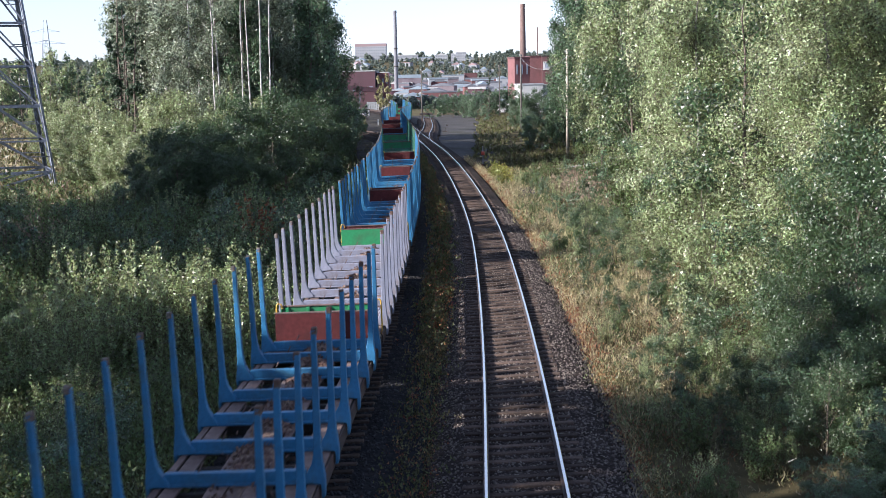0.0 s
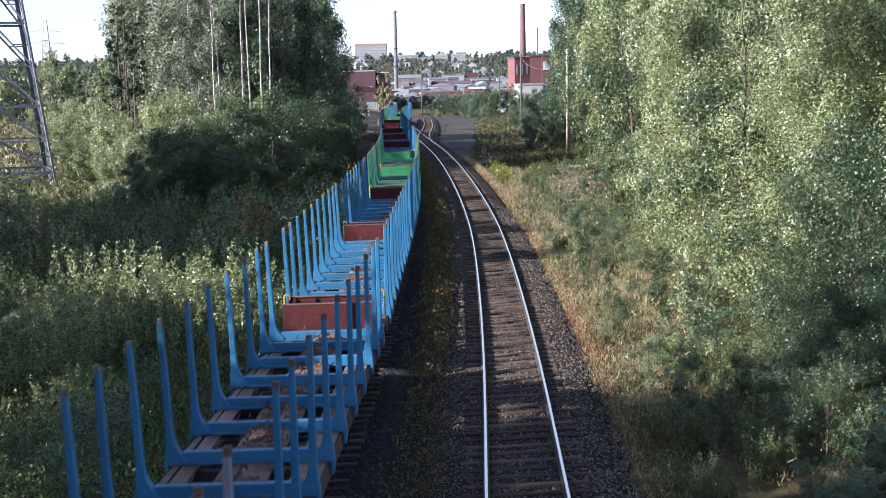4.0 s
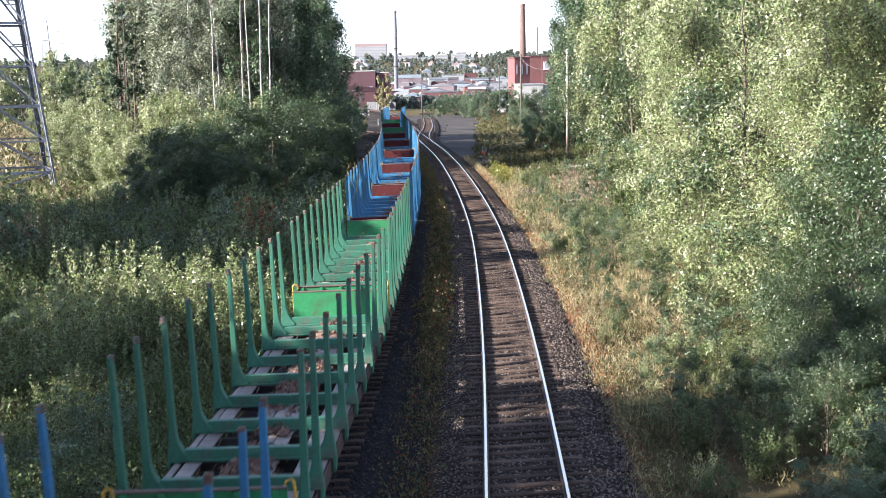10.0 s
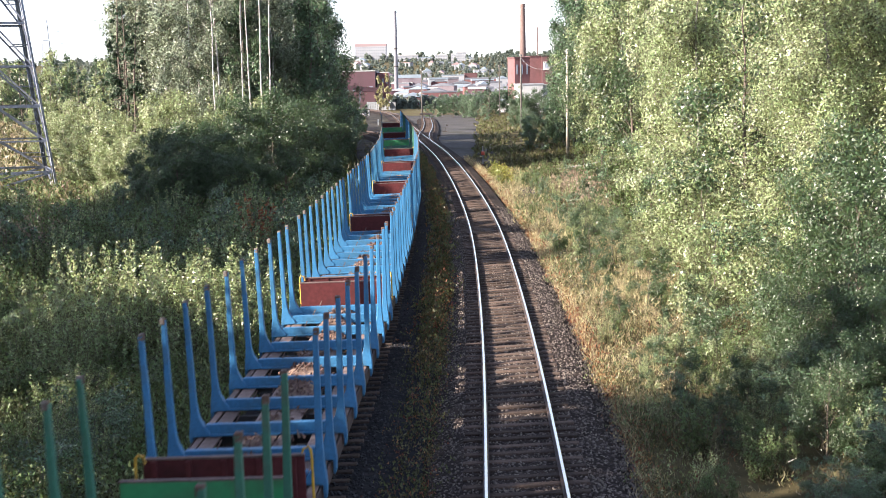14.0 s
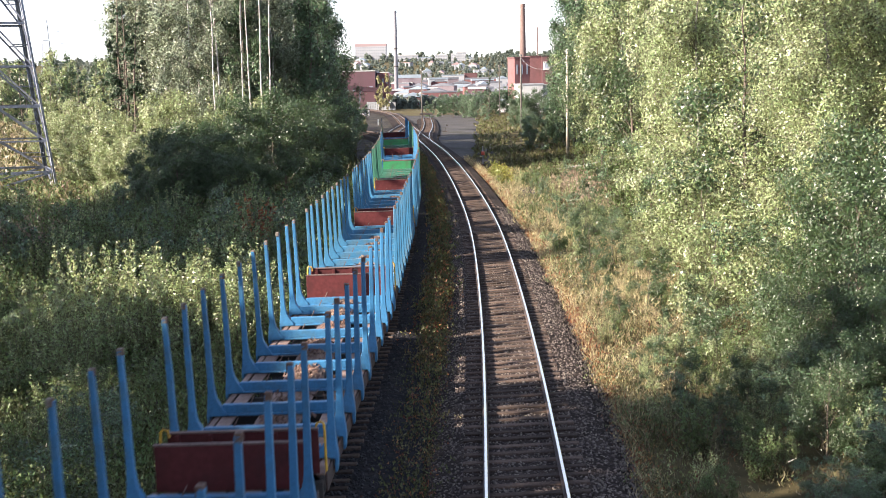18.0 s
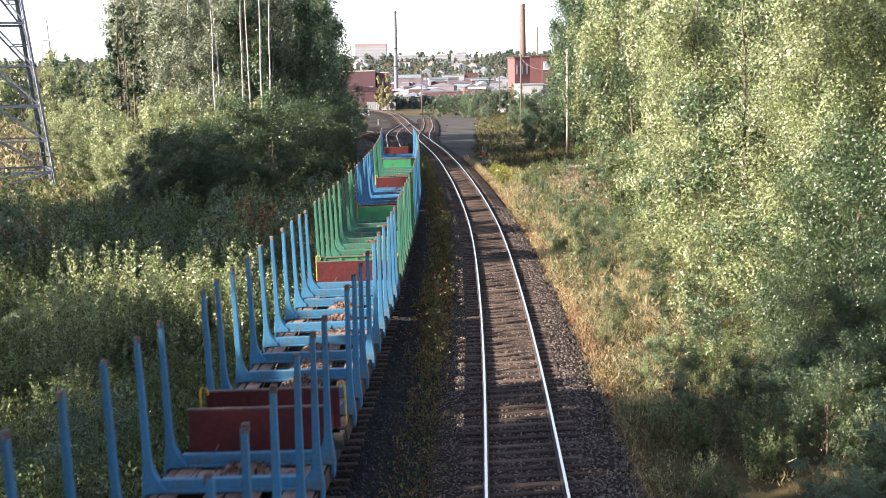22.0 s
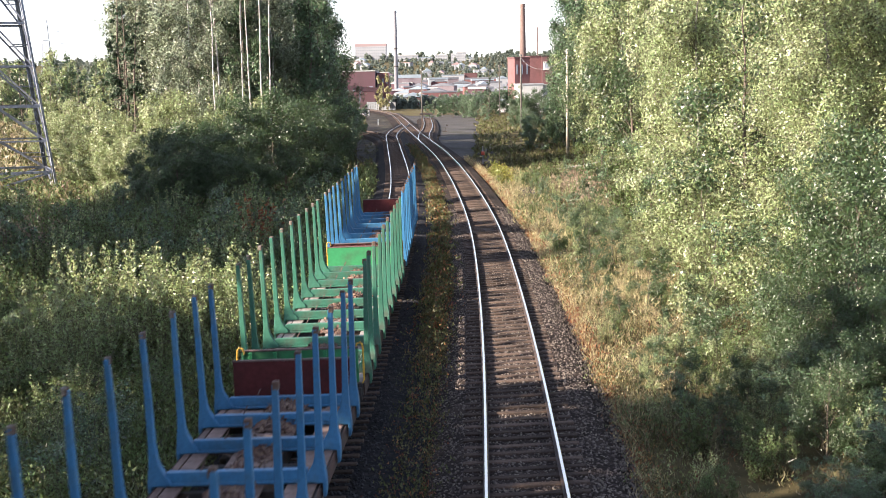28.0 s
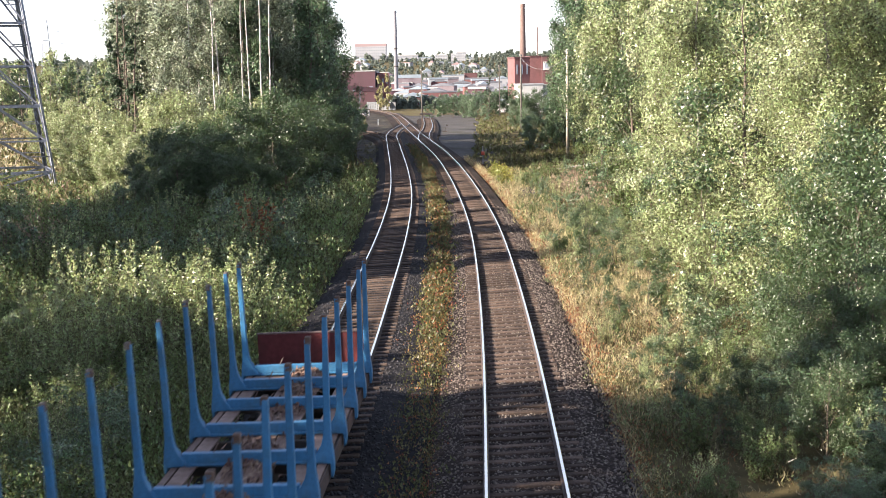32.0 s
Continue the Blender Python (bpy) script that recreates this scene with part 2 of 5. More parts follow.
def cant(y):
    return 0.042 * float(np.clip((200 - y) / 40, 0, 1))


def on_line(line, y):
    """Place and heading of a line at y."""
    xs, ys = line
    x = float(np.interp(y, ys, xs))
    dx = (float(np.interp(y + 1, ys, xs)) - float(np.interp(y - 1, ys, xs))) / 2
    return x, math.atan(dx)


def along(line):
    """Length along a line, zero where y is zero, as a table for y."""
    xs, ys = line
    s = np.concatenate([[0], np.cumsum(np.hypot(np.diff(xs), np.diff(ys)))])
    return s - np.interp(0, ys, s)


# ---- ground ----
def height(x, y):
    """Height of the land: low meadow on both sides, a rise towards the town far off."""
    side = np.clip((-x - 5.5) / 5.0, 0, 1) * 0.7 * np.clip((240 - y) / 60, 0, 1)
    right = np.clip((x - 9.0) / 9.0, 0, 1) * 0.7
    hill = 36 * np.clip((y - 620) / 900, 0, 1) ** 1.2 + 20 * np.clip((y - 1500) / 2500, 0, 1)
    return -0.75 - side + right + hill + 0.12 * np.sin(x * 0.31 + 1.3) * np.sin(y * 0.17)


def build_ground():
    xs = np.unique(np.concatenate([np.arange(-60, 60.1, 2.0), np.linspace(-400, -60, 24), np.linspace(60, 400, 24), np.linspace(-3000, -400, 14), np.linspace(400, 3000, 14)]))
    ys = np.unique(np.concatenate([np.arange(-40, 260.1, 3.0), np.linspace(-600, -40, 20), np.linspace(260, 900, 60), np.linspace(900, 4200, 60)]))
    X, Y = np.meshgrid(xs, ys)
    Z = height(X, Y)
    nx, ny = len(xs), len(ys)
    b = Build()
    b.v = list(zip(X.ravel().tolist(), Y.ravel().tolist(), Z.ravel().tolist()))
    b.f = [(j * nx + i, j * nx + i + 1, j * nx + nx + i + 1, j * nx + nx + i) for j in range(ny - 1) for i in range(nx - 1)]
    ob = new("ground", b.mesh("ground", M_GROUND, smooth=True))
    tagged(ob, "rough meadow ground with weedy dark soil", "ground", kind="structure")


build_ground()


def ribbon(line, offsets, y0, y1, step=2.0, tilt=True):
    """A strip lofted along a line: offsets are (across, height) pairs."""
    b = Build()
    n = len(offsets)
    ys = np.arange(y0, y1 + 0.01, step)
    for y in ys:
        x, a = on_line(line, y)
        c = cant(y) if tilt else 0
        for o, z in offsets:
            b.v.append((x + o * math.cos(a), y - o * math.sin(a), z + c * o))
    for i in range(len(ys) - 1):
        for j in range(n - 1):
            k = i * n + j
            b.f.append((k, k + 1, k + n + 1, k + n))
    return b


def build_track(name, label, line, y0, y1, s0, s1, rusty=False, bed=M_BALLAST, left=-0.95, right=-0.95):
    """A line of track: bed, two rails with heads, timber sleepers."""
    t = thing(name, label, "railway track", kind="structure")
    shape = [(-2.75, left), (-1.95, -0.30), (-1.45, -0.215), (1.45, -0.215), (1.95, -0.30), (2.75, right)]
    part("ballast_bed", ribbon(line, shape, y0, y1).mesh("ballast_bed", bed), t)
    for side in (-1, 1):
        o = side * 0.797
        prof = [(o - 0.07, -0.175), (o + 0.07, -0.175), (o + 0.07, -0.155), (o + 0.012, -0.13), (o + 0.012, -0.045), (o + 0.036, -0.035),
                (o + 0.036, -0.004), (o - 0.036, -0.004), (o - 0.036, -0.035), (o - 0.012, -0.045), (o - 0.012, -0.13), (o - 0.07, -0.155), (o - 0.07, -0.175)]
        r = part("rail", ribbon(line, prof, y0, y1).mesh("rail", M_RAILSIDE), t)
        head = ribbon(line, [(o - 0.034, -0.004), (o - 0.026, 0.0), (o + 0.026, 0.0), (o + 0.034, -0.004)], y0, y1)
        part("rail_head", head.mesh("rail_head", M_RAILSIDE if rusty else M_RAIL), r, "" if rusty else "bright worn rail head")
    b = Build()
    b.box((0, 0, 0), (2.62, 0.21, 0.15))
    me = b.mesh("sleeper", M_SLEEPER, bevel=0.02)
    rest = Build()
    rng = random.Random(7)
    for i in range(int((y1 - y0) / 0.585)):
        y = y0 + 0.3 + i * 0.585
        x, a = on_line(line, y)
        m = pose(x + rng.uniform(-0.03, 0.03), y, -0.243 + rng.uniform(-0.012, 0.012)) @ Euler((0, -cant(y), -a + rng.uniform(-0.012, 0.012))).to_matrix().to_4x4()
        if s0 <= y <= s1:
            part("sleeper", me, t, at=m)
        else:
            rest.box((0, 0, 0), (2.62, 0.24, 0.15), m)
    if rest.v:
        tagged(part("sleeper_row", rest.mesh("sleeper_row", M_SLEEPER), t), kind="stuff")
    return t


# ---- timber wagons ----
BUNKS = (-8.2, -6.75, -4.95, -2.97, -0.99, 0.99, 2.97, 4.95, 6.75, 8.2)
PITCH = 19.459


def stake_mesh(name, material, side, seed):
    """One upright with a curved foot: a tapered box that flares inwards at its base."""
    rng = random.Random(seed)
    b = Build()
    x = side * 1.47
    # height over the deck, width across, depth along the wagon, bulge outwards
    rows = [(-0.27, 0.05, 0.17, 0.03), (-0.20, 0.06, 0.22, 0.045), (-0.02, 0.065, 0.235, 0.05), (0.0, 0.42, 0.23, 0.05), (0.10, 0.37, 0.215, 0.045), (0.2, 0.27, 0.195, 0.035), (0.32, 0.19, 0.175, 0.02),
            (0.46, 0.145, 0.16, 0.008), (0.7, 0.12, 0.14, 0.0), (1.6, 0.105, 0.12, 0.0), (2.6, 0.085, 0.10, 0.0)]
    sec = []
    lean = rng.uniform(-0.02, 0.02)
    for z, w, d, out in rows:
        o = x + side * (0.01 * z + out) + lean * max(z, 0) * 0.3
        inner, outer = o - side * w, o
        y = 0.012 * max(z, 0) * rng.uniform(-1, 1)
        sec.append([(inner, y - d / 2, 1.35 + z), (outer, y - d / 2, 1.35 + z), (outer, y + d / 2, 1.35 + z), (inner, y + d / 2, 1.35 + z)])
    b.loft(sec)
    return b.mesh(name, material, bevel=0.012)


def beam_mesh(material):
    b = Build()
    b.box((0, 0, 1.475), (2.40, 0.15, 0.19))
    b.box((0, 0, 1.355), (2.6, 0.19, 0.05))
    return b.mesh("cross_beam", material, bevel=0.012)


def bulkhead_mesh(material):
    """A welded sheet end wall with pressed ribs on its outer face and a rim."""
    b = Build()
    b.box((0, 0, 1.72), (2.6, 0.05, 0.78))
    return b.mesh("bulkhead", material, bevel=0.008)


def rib_mesh(material):
    b = Build()
    b.box((0, 0.055, 1.72), (0.09, 0.055, 0.74))
    return b.mesh("rib", material, bevel=0.008)


def rim_mesh():
    b = Build()
    b.box((0, 0.01, 2.125), (2.62, 0.09, 0.035))
    return b.mesh("rim", M_RIM, bevel=0.006)


def wheelset_mesh():
    b = Build()
    for s in (-1, 1):
        x = s * 0.797
        b.tube([(x - 0.065, 0, 0.475), (x + 0.065, 0, 0.475)], 0.475, 20)
    b.tube([(-1.0, 0, 0.475), (1.0, 0, 0.475)], 0.085, 10)
    return b.mesh("wheelset", M_DARK)


def sideframe_mesh(s):
    b = Build()
    x = s * 1.02
    b.box((x, 0, 0.66), (0.16, 1.5, 0.2))
    b.box((x, 0, 0.40), (0.16, 0.9, 0.14))
    for y in (-0.925, 0.925):
        b.box((x, y, 0.52), (0.2, 0.42, 0.26))
    for y in (-0.5, 0.5):
        b.box((x, y, 0.52), (0.14, 0.14, 0.3))
    return b.mesh("side_frame", M_DARK, bevel=0.02)


def debris_mesh(seed, rng_half):
    """Heap of bark and splinters lying on the middle boards: a low lumpy bed and many small chips."""
    rng = np.random.default_rng(seed)

    def heap(x, y):
        h = 0.5 + 0.5 * np.sin(y * 1.5 + seed) * np.sin(y * 0.63 + seed * 2) + 0.25 * np.sin(y * 4.1 + x * 3 + seed)
        return np.clip(h - 0.22, 0, 1) * np.clip(1.25 - (np.abs(x - 0.02) / 0.44) ** 2, 0, 1)

    # the lumpy bed, in small facets
    gx, gy = np.meshgrid(np.linspace(-0.48, 0.5, 13), np.arange(-8.6, 8.6, 0.1))
    gz = 1.315 + 0.2 * heap(gx, gy) + rng.normal(0, 0.014, gx.shape) * (heap(gx, gy) > 0)
    gx, gy = gx + rng.normal(0, 0.02, gx.shape), gy + rng.normal(0, 0.02, gx.shape)
    p = np.stack([gx, gy, gz], -1)
    bed = np.concatenate([np.stack([p[:-1, :-1], p[:-1, 1:], p[1:, 1:]], 2), np.stack([p[:-1, :-1], p[1:, 1:], p[1:, :-1]], 2)], 0).reshape(-1, 3, 3)
    bed = bed[bed[:, :, 2].min(1) > 1.328]
    # loose chips and sticks
    n = 3000
    y = rng.uniform(-8.6, 8.6, n)
    x = rng.normal(0.05, 0.3, n).clip(-0.85, 0.85)
    hh = heap(x, y)
    keep = rng.uniform(0, 1, n) < 0.25 + 1.2 * hh
    x, y, hh = x[keep], y[keep], hh[keep]
    z = 1.335 + 0.2 * hh + rng.uniform(0, 0.03, len(x))
    chips = leaves(np.stack([x, y, z], 1), 0.08, rng, up=2.5, long=0.3)
    return cards("bark_litter", np.concatenate([bed, chips]), M_BARK, 3)


BOARDS = {}


def make_wagon(name, label, paint, bulk_front, bulk_rear, boards, seed):
    w = thing(name, label, "railway wagon", group="timber wagons of the train")
    rng = random.Random(seed)
    b = Build()
    for s in (-1, 1):
        b.box((s * 0.28, 0, 1.02), (0.16, 18.4, 0.44))
        b.box((s * 1.33, 0, 1.14), (0.10, 18.4, 0.26))
    for i in range(13):
        b.box((0, -8.9 + 17.8 * i / 12, 1.10), (2.7, 0.12, 0.2))
    part("underframe", b.mesh("underframe", M_DARK, bevel=0.01), w, "dark steel underframe")
    for s in (-1, 1):
        b = Build()
        b.box((s * 1.405, 0, 1.15), (0.03, 18.3, 0.30))
        part("side_sill", b.mesh("side_sill", M_SILL, bevel=0.006), w)
    # boards: a narrow and a broad one along each side, a bed of three in the middle, openings between them, all broken at the bunks
    for x, wd in ((-1.315, 0.13), (-1.08, 0.30), (-0.29, 0.34), (0.04, 0.30), (0.34, 0.28), (1.0, 0.32), (1.29, 0.17)):
        spans = []
        edges = (-9.15,) + BUNKS + (9.15,)
        for y0, y1 in zip(edges[:-1], edges[1:]):
            if abs(x) > 0.8 or rng.random() < 0.94:
                spans.append((y0 + 0.02, y1 - 0.02))
        for y0, y1 in spans:
            key = (round(wd, 2), round(y1 - y0, 2), boards.name)
            if key not in BOARDS:
                bb = Build()
                bb.box((0, 0, 0), (wd - 0.015, y1 - y0, 0.045))
                BOARDS[key] = bb.mesh("deck_board", boards, bevel=0.005)
            part("deck_board", BOARDS[key], w, at=pose(x + rng.uniform(-0.015, 0.015), (y0 + y1) / 2, 1.30 + rng.uniform(-0.008, 0.008), 0, 0, rng.uniform(-0.4, 0.4)))
    for y0, y1 in ((-9.15, BUNKS[0]), (BUNKS[-1], 9.15), (BUNKS[0], BUNKS[1]), (BUNKS[-2], BUNKS[-1])):
        bb = Build()
        bb.box((0, (y0 + y1) / 2, 1.283), (2.6, y1 - y0 - 0.16, 0.03))
        part("end_plate", bb.mesh("end_plate", boards, bevel=0.005), w)
    beam = beam_mesh(paint)
    for i, y in enumerate(BUNKS):
        k = part("bunk", beam, w, at=pose(0, y, 0))
        for s in (-1, 1):
            part("stake", STAKES[paint.name, s, (i + seed) % 3], k)
            part("stake_cap", CAPS[s], k)
        part("peg", PEG, k, "thin worn steel peg")
    for s, m in ((-1, bulk_front), (1, bulk_rear)):
        e = part("bulkhead", bulkhead_mesh(m), w, "brown steel end wall" if m == M_BROWN else "green steel end wall", at=pose(0, s * 9.17, 0, 0, 0, 0 if s > 0 else 180))
        part("rim", RIM, e)
        rib = rib_mesh(m)
        for i in range(5):
            part("rib", rib, e, at=pose(-1.12 + 0.56 * i, 0, 0))
        for q in (-1, 1) if s < 0 else ():
            part("handrail", HANDRAIL, e, "yellow handrail", at=pose(q * 1.33, 0.0, -0.05, 0, 0, 0 if q > 0 else 180))
    for s in (-1, 1):
        b = Build()
        b.box((0, s * 9.22, 1.05), (2.7, 0.08, 0.32))
        part("end_sill", b.mesh("end_sill", M_DARK, bevel=0.01), w)
        b = Build()
        b.box((0, s * 9.45, 1.04), (0.20, 0.44, 0.24))
        b.box((0.06, s * 9.66, 1.04), (0.30, 0.12, 0.30))
        part("coupler", b.mesh("coupler", M_RUST, bevel=0.02), w)
        g = part("bogie", BOLSTER, w, at=pose(0, s * 7.2, 0))
        for q in (-1, 1):
            part("wheelset", WHEELSET, g, at=pose(0, q * 0.925, 0))
            part("side_frame", SIDEFRAME[q], g)
    tagged(part("bark_litter", DEBRIS[seed % 4], w, "brown bark and splinter litter"), kind="stuff")
    return w


STAKES = {(p.name, s, i): stake_mesh("stake", p, s, i * 7 + s) for p in (M_BLUE, M_BLUE2, M_GREEN, M_GREY) for s in (-1, 1) for i in range(3)}
CAPS = {}
for s in (-1, 1):
    b = Build()
    b.box((s * 1.456, 0, 3.925), (0.094, 0.108, 0.12))
    CAPS[s] = b.mesh("stake_cap", M_TIP, bevel=0.01)
RIM = rim_mesh()
b = Build()
b.tube([(-0.64, 0.0, 1.5), (-0.62, 0.0, 1.58), (-0.55, 0.04, 1.72)], 0.016, 6)
PEG = b.mesh("peg", M_RIM)
b = Build()
b.tube([(-0.09, 0.1, 2.12), (-0.06, 0.1, 2.24), (0.02, 0.1, 2.27), (0.06, 0.1, 2.22), (0.07, 0.1, 2.1), (0.07, 0.1, 1.4), (0.03, 0.1, 1.32)], 0.024, 6)
HANDRAIL = b.mesh("handrail", M_YELLOW)
WHEELSET = wheelset_mesh()
SIDEFRAME = {s: sideframe_mesh(s) for s in (-1, 1)}
b = Build()
b.box((0, 0, 0.68), (2.0, 0.36, 0.24))
b.tube([(0, 0, 0.78), (0, 0, 0.9)], 0.2, 14)
BOLSTER = b.mesh("bolster", M_DARK, bevel=0.02)
DEBRIS = [debris_mesh(i, 0) for i in range(4)]

KINDS = {
    "b": ("empty log wagon with blue stakes and brown end walls", M_BLUE, M_BROWN, M_BROWN, M_DECK),
    "l": ("empty log wagon with light blue stakes and brown end walls", M_BLUE2, M_BROWN, M_BROWN, M_DECK),
    "w": ("empty log wagon with lavender-grey stakes and green end walls", M_GREY, M_GREENB, M_GREENB, M_DECK),
    "g": ("empty log wagon with green stakes and green end walls", M_GREEN, M_GREENB, M_GREENB, M_DECKW),
}
TRAIN = "bwbbbggbbbllgbgb"
WAGONS, MADE = [], {}
for k, code in enumerate(TRAIN):
    if code in MADE:
        WAGONS.append(copy_thing(MADE[code], pose(0, 0, 0)))
    else:
        MADE[code] = make_wagon("timber_wagon", *KINDS[code], k)
        WAGONS.append(MADE[code])


# slack in the couplings, wagon by wagon
EASE = {0: -0.1, 1: -0.1, 3: 0.2, 6: -0.1, 8: -0.1, 9: -0.42, 11: 0.35, 12: 0.35, 13: 0.1, 14: 0.1}


def motions():
    s_of = along(LOOP)
    xs, ys = LOOP

    def point(s):
        y = float(np.interp(s, s_of, ys))
        return Vector((float(np.interp(y, ys, xs)), y, 0))

    for k, w in enumerate(WAGONS):
        rows = []
        for i in range(65):
            t = i * 0.5
            s = 33.27 + PITCH * k - 9.4444 * t + 0.0041 * t * t + 0.0001 * t**3 - 9.2 + 0.25 + EASE.get(k, 0)
            a, c = point(s - 7.2), point(s + 7.2)
            d = c - a
            m = (a + c) / 2
            turn = Euler((0, -0.5 * cant(m.y), -math.atan2(d.x, d.y))).to_matrix().to_4x4()
            rows.append((t, Matrix.Translation(m) @ turn))
        walk(w, rows)


# ---- trees and shrubs ----
def limb(b, p0, d, length, r, rng, n=4, droop=0.0):
    pts, p, d = [Vector(p0)], Vector(p0), Vector(d).normalized()
    for i in range(n):
        d = (d + Vector((rng.uniform(-0.2, 0.2), rng.uniform(-0.2, 0.2), rng.uniform(-0.1, 0.2) - droop))).normalized()
        p = p + d * (length / n)
        pts.append(p.copy())
    b.tube(pts, [r * (1 - 0.85 * i / n) for i in range(n + 1)], 3, caps=False)
    return pts


def tree_kind(seed, h, crown_r, low, count, leaf, bark, leaf_size, shape="birch", trunk_r=0.13, limbs=46):
    """Meshes of trunk with limbs, and of the crown of single leaves hung along the limbs."""
    rng = random.Random(seed)
    nr = np.random.default_rng(seed)
    b = Build()
    trunk, p = [], Vector((0, 0, -0.3))
    n = 9
    for i in range(n + 1):
        trunk.append(p.copy())
        p = p + Vector((rng.uniform(-0.12, 0.12), rng.uniform(-0.12, 0.12), (h + 0.3) / n))
    if shape == "shoots":
        trunk = [p * 0.12 for p in trunk]
    b.tube(trunk, [trunk_r * (1 - 0.88 * i / n) for i in range(n + 1)], 8)
    lb = Build()
    centres, weights = [], []
    for i in range(limbs):
        f = low + (0.97 - low) * (i + rng.random()) / limbs
        q = trunk[min(int(f * n), n - 1)].lerp(trunk[min(int(f * n) + 1, n)], f * n - int(f * n))
        w = rng.uniform(0, 2 * math.pi)
        g = (f - low) / (1 - low)
        if shape == "spruce":
            reach, rise, droop = crown_r * (1.02 - g) + 0.15, -0.05, 0.10
        elif shape == "shoots":
            r0 = crown_r * 0.45 * rng.random()
            q = Vector((r0 * math.cos(w), r0 * math.sin(w), 0.02))
            reach, rise, droop = h * rng.uniform(0.5, 1.15), rng.uniform(2.5, 8.0), 0.0
        elif shape == "bush":
            reach, rise, droop = crown_r * rng.uniform(0.6, 1.0), 0.9, 0.06
        else:
            reach, rise, droop = crown_r * (0.35 + 1.15 * math.sin(math.pi * min(0.98, 0.18 + 0.8 * g)) ** 0.8) * rng.uniform(0.55, 1.1) * (1.0 - 0.45 * g), 0.75, 0.12
        full = rng.choice((0.12, 0.5, 1.0, 1.8)) if shape in ("birch", "bush") else 1.0
        pts = limb(lb, q, (math.cos(w), math.sin(w), rise), reach, trunk_r * 0.35 * (1.1 - g), rng, n=3, droop=droop)
        for j, e in enumerate(p0.lerp(p1, w) for p0, p1 in zip(pts[:-1], pts[1:]) for w in ((0.25, 0.5, 0.75, 1.0) if shape == "shoots" else (0.67, 1.0))):
            centres.append(e)
            weights.append(1.0 if shape == 'shoots' else (0.4 + j) * reach * full)
    c = np.array([tuple(e) for e in centres])
    wt = np.array(weights)
    face = None
    if shape == "shoots":
        pick = nr.choice(len(c), count, p=wt / wt.sum())
        pos = c[pick] + nr.normal(size=(count, 3)) * np.array([0.045, 0.045, 0.10])
    else:
        # leaves gather on boughs: rounded tufts, full at their skin, with gaps between them
        tufts = int(limbs * (1.35 if shape == "birch" else 1.6))
        mid = c[nr.choice(len(c), tufts, p=wt / wt.sum())] + nr.normal(size=(tufts, 3)) * crown_r * (0.10 if shape != "spruce" else 0.05)
        if shape == "birch":
            near = nr.uniform(0, 1, tufts) < 0.3
            mid[near, :2] *= 0.45
        wide = crown_r * (0.085 if shape == "spruce" else 0.235 if shape == "birch" else 0.2) * nr.uniform(0.55, 1.35, tufts)
        deep = wide * (nr.uniform(1.0, 1.9, tufts) if shape == "birch" else nr.uniform(0.6, 1.0, tufts))
        share = wide ** 2 * nr.uniform(0.5, 1.3, tufts)
        pick = nr.choice(tufts, count, p=share / share.sum())
        d = nr.normal(size=(count, 3))
        d /= np.linalg.norm(d, axis=1)[:, None]
        d *= (nr.uniform(0, 1, (count, 1)) ** 0.38) * nr.uniform(0.85, 1.15, (count, 1))
        pos = mid[pick] + d * np.stack([wide[pick], wide[pick], deep[pick]], 1)
        # leaves look outwards from their tuft and from the tree
        away = pos * np.array([1, 1, 0]) / crown_r
        face = d * 0.8 + away * 0.5 + np.array([0, 0, 0.25])
        loose = nr.uniform(0, 1, count) < 0.12
        pos[loose] += nr.normal(size=(int(loose.sum()), 3)) * crown_r * 0.12
    pos[:, 2] = np.maximum(pos[:, 2], 0.05)
    return b.mesh("trunk", bark, smooth=True), lb.mesh("bough", M_TWIG, smooth=True), cards("crown", leaves(pos, leaf_size, nr, face=face), leaf, 3)


def make_tree(kinds, name, label, category, group, x, y, scale, rng, z=None):
    k = rng.choice(kinds)
    z = float(height(np.array(x), np.array(y))) if z is None else z
    t = thing(name, label, category, group=group)
    t.matrix_basis = pose(x, y, z, rng.uniform(-2, 2), rng.uniform(-2, 2), rng.uniform(0, 360)) @ Matrix.Diagonal((scale * rng.uniform(0.9, 1.1), scale * rng.uniform(0.9, 1.1), scale * rng.uniform(0.92, 1.08), 1))
    part("trunk", k[0], t)
    tagged(part("bough", k[1], t), kind="stuff")
    part("crown", k[2], t)
    return t


# ---- vegetation, right bank ----
R = random.Random(11)
FRONTBIRCH = [tree_kind(17 + i, 13.5, 2.2, 0.03, 60000, L_BIRCH, M_BIRCHG, 0.042, trunk_r=0.09, limbs=84) for i in range(3)]
NEARBIRCH = [tree_kind(20 + i, 13.5, 2.2, 0.03, 40000, L_BIRCH, M_BIRCHG, 0.053, trunk_r=0.09, limbs=80) for i in range(3)]
BIRCH = [tree_kind(24 + i, 13.5, 2.2, 0.03, 22000, L_BIRCH, M_BIRCHG, 0.074, trunk_r=0.09, limbs=74) for i in range(4)]
BACKBIRCH = [tree_kind(34 + i, 13.5, 2.7, 0.05, 4500, L_BIRCH, M_BIRCH, 0.135, trunk_r=0.12, limbs=40) for i in range(2)]
ALDER = [tree_kind(30 + i, 11.5, 2.9, 0.06, 10000, L_DARK, M_TRUNK, 0.08, trunk_r=0.13) for i in range(2)]
SHRUB = [tree_kind(40 + i, 3.0, 1.7, 0.03, 5000, L_WILLOW, M_TRUNK, 0.046, "shoots", 0.05, 26) for i in range(4)]
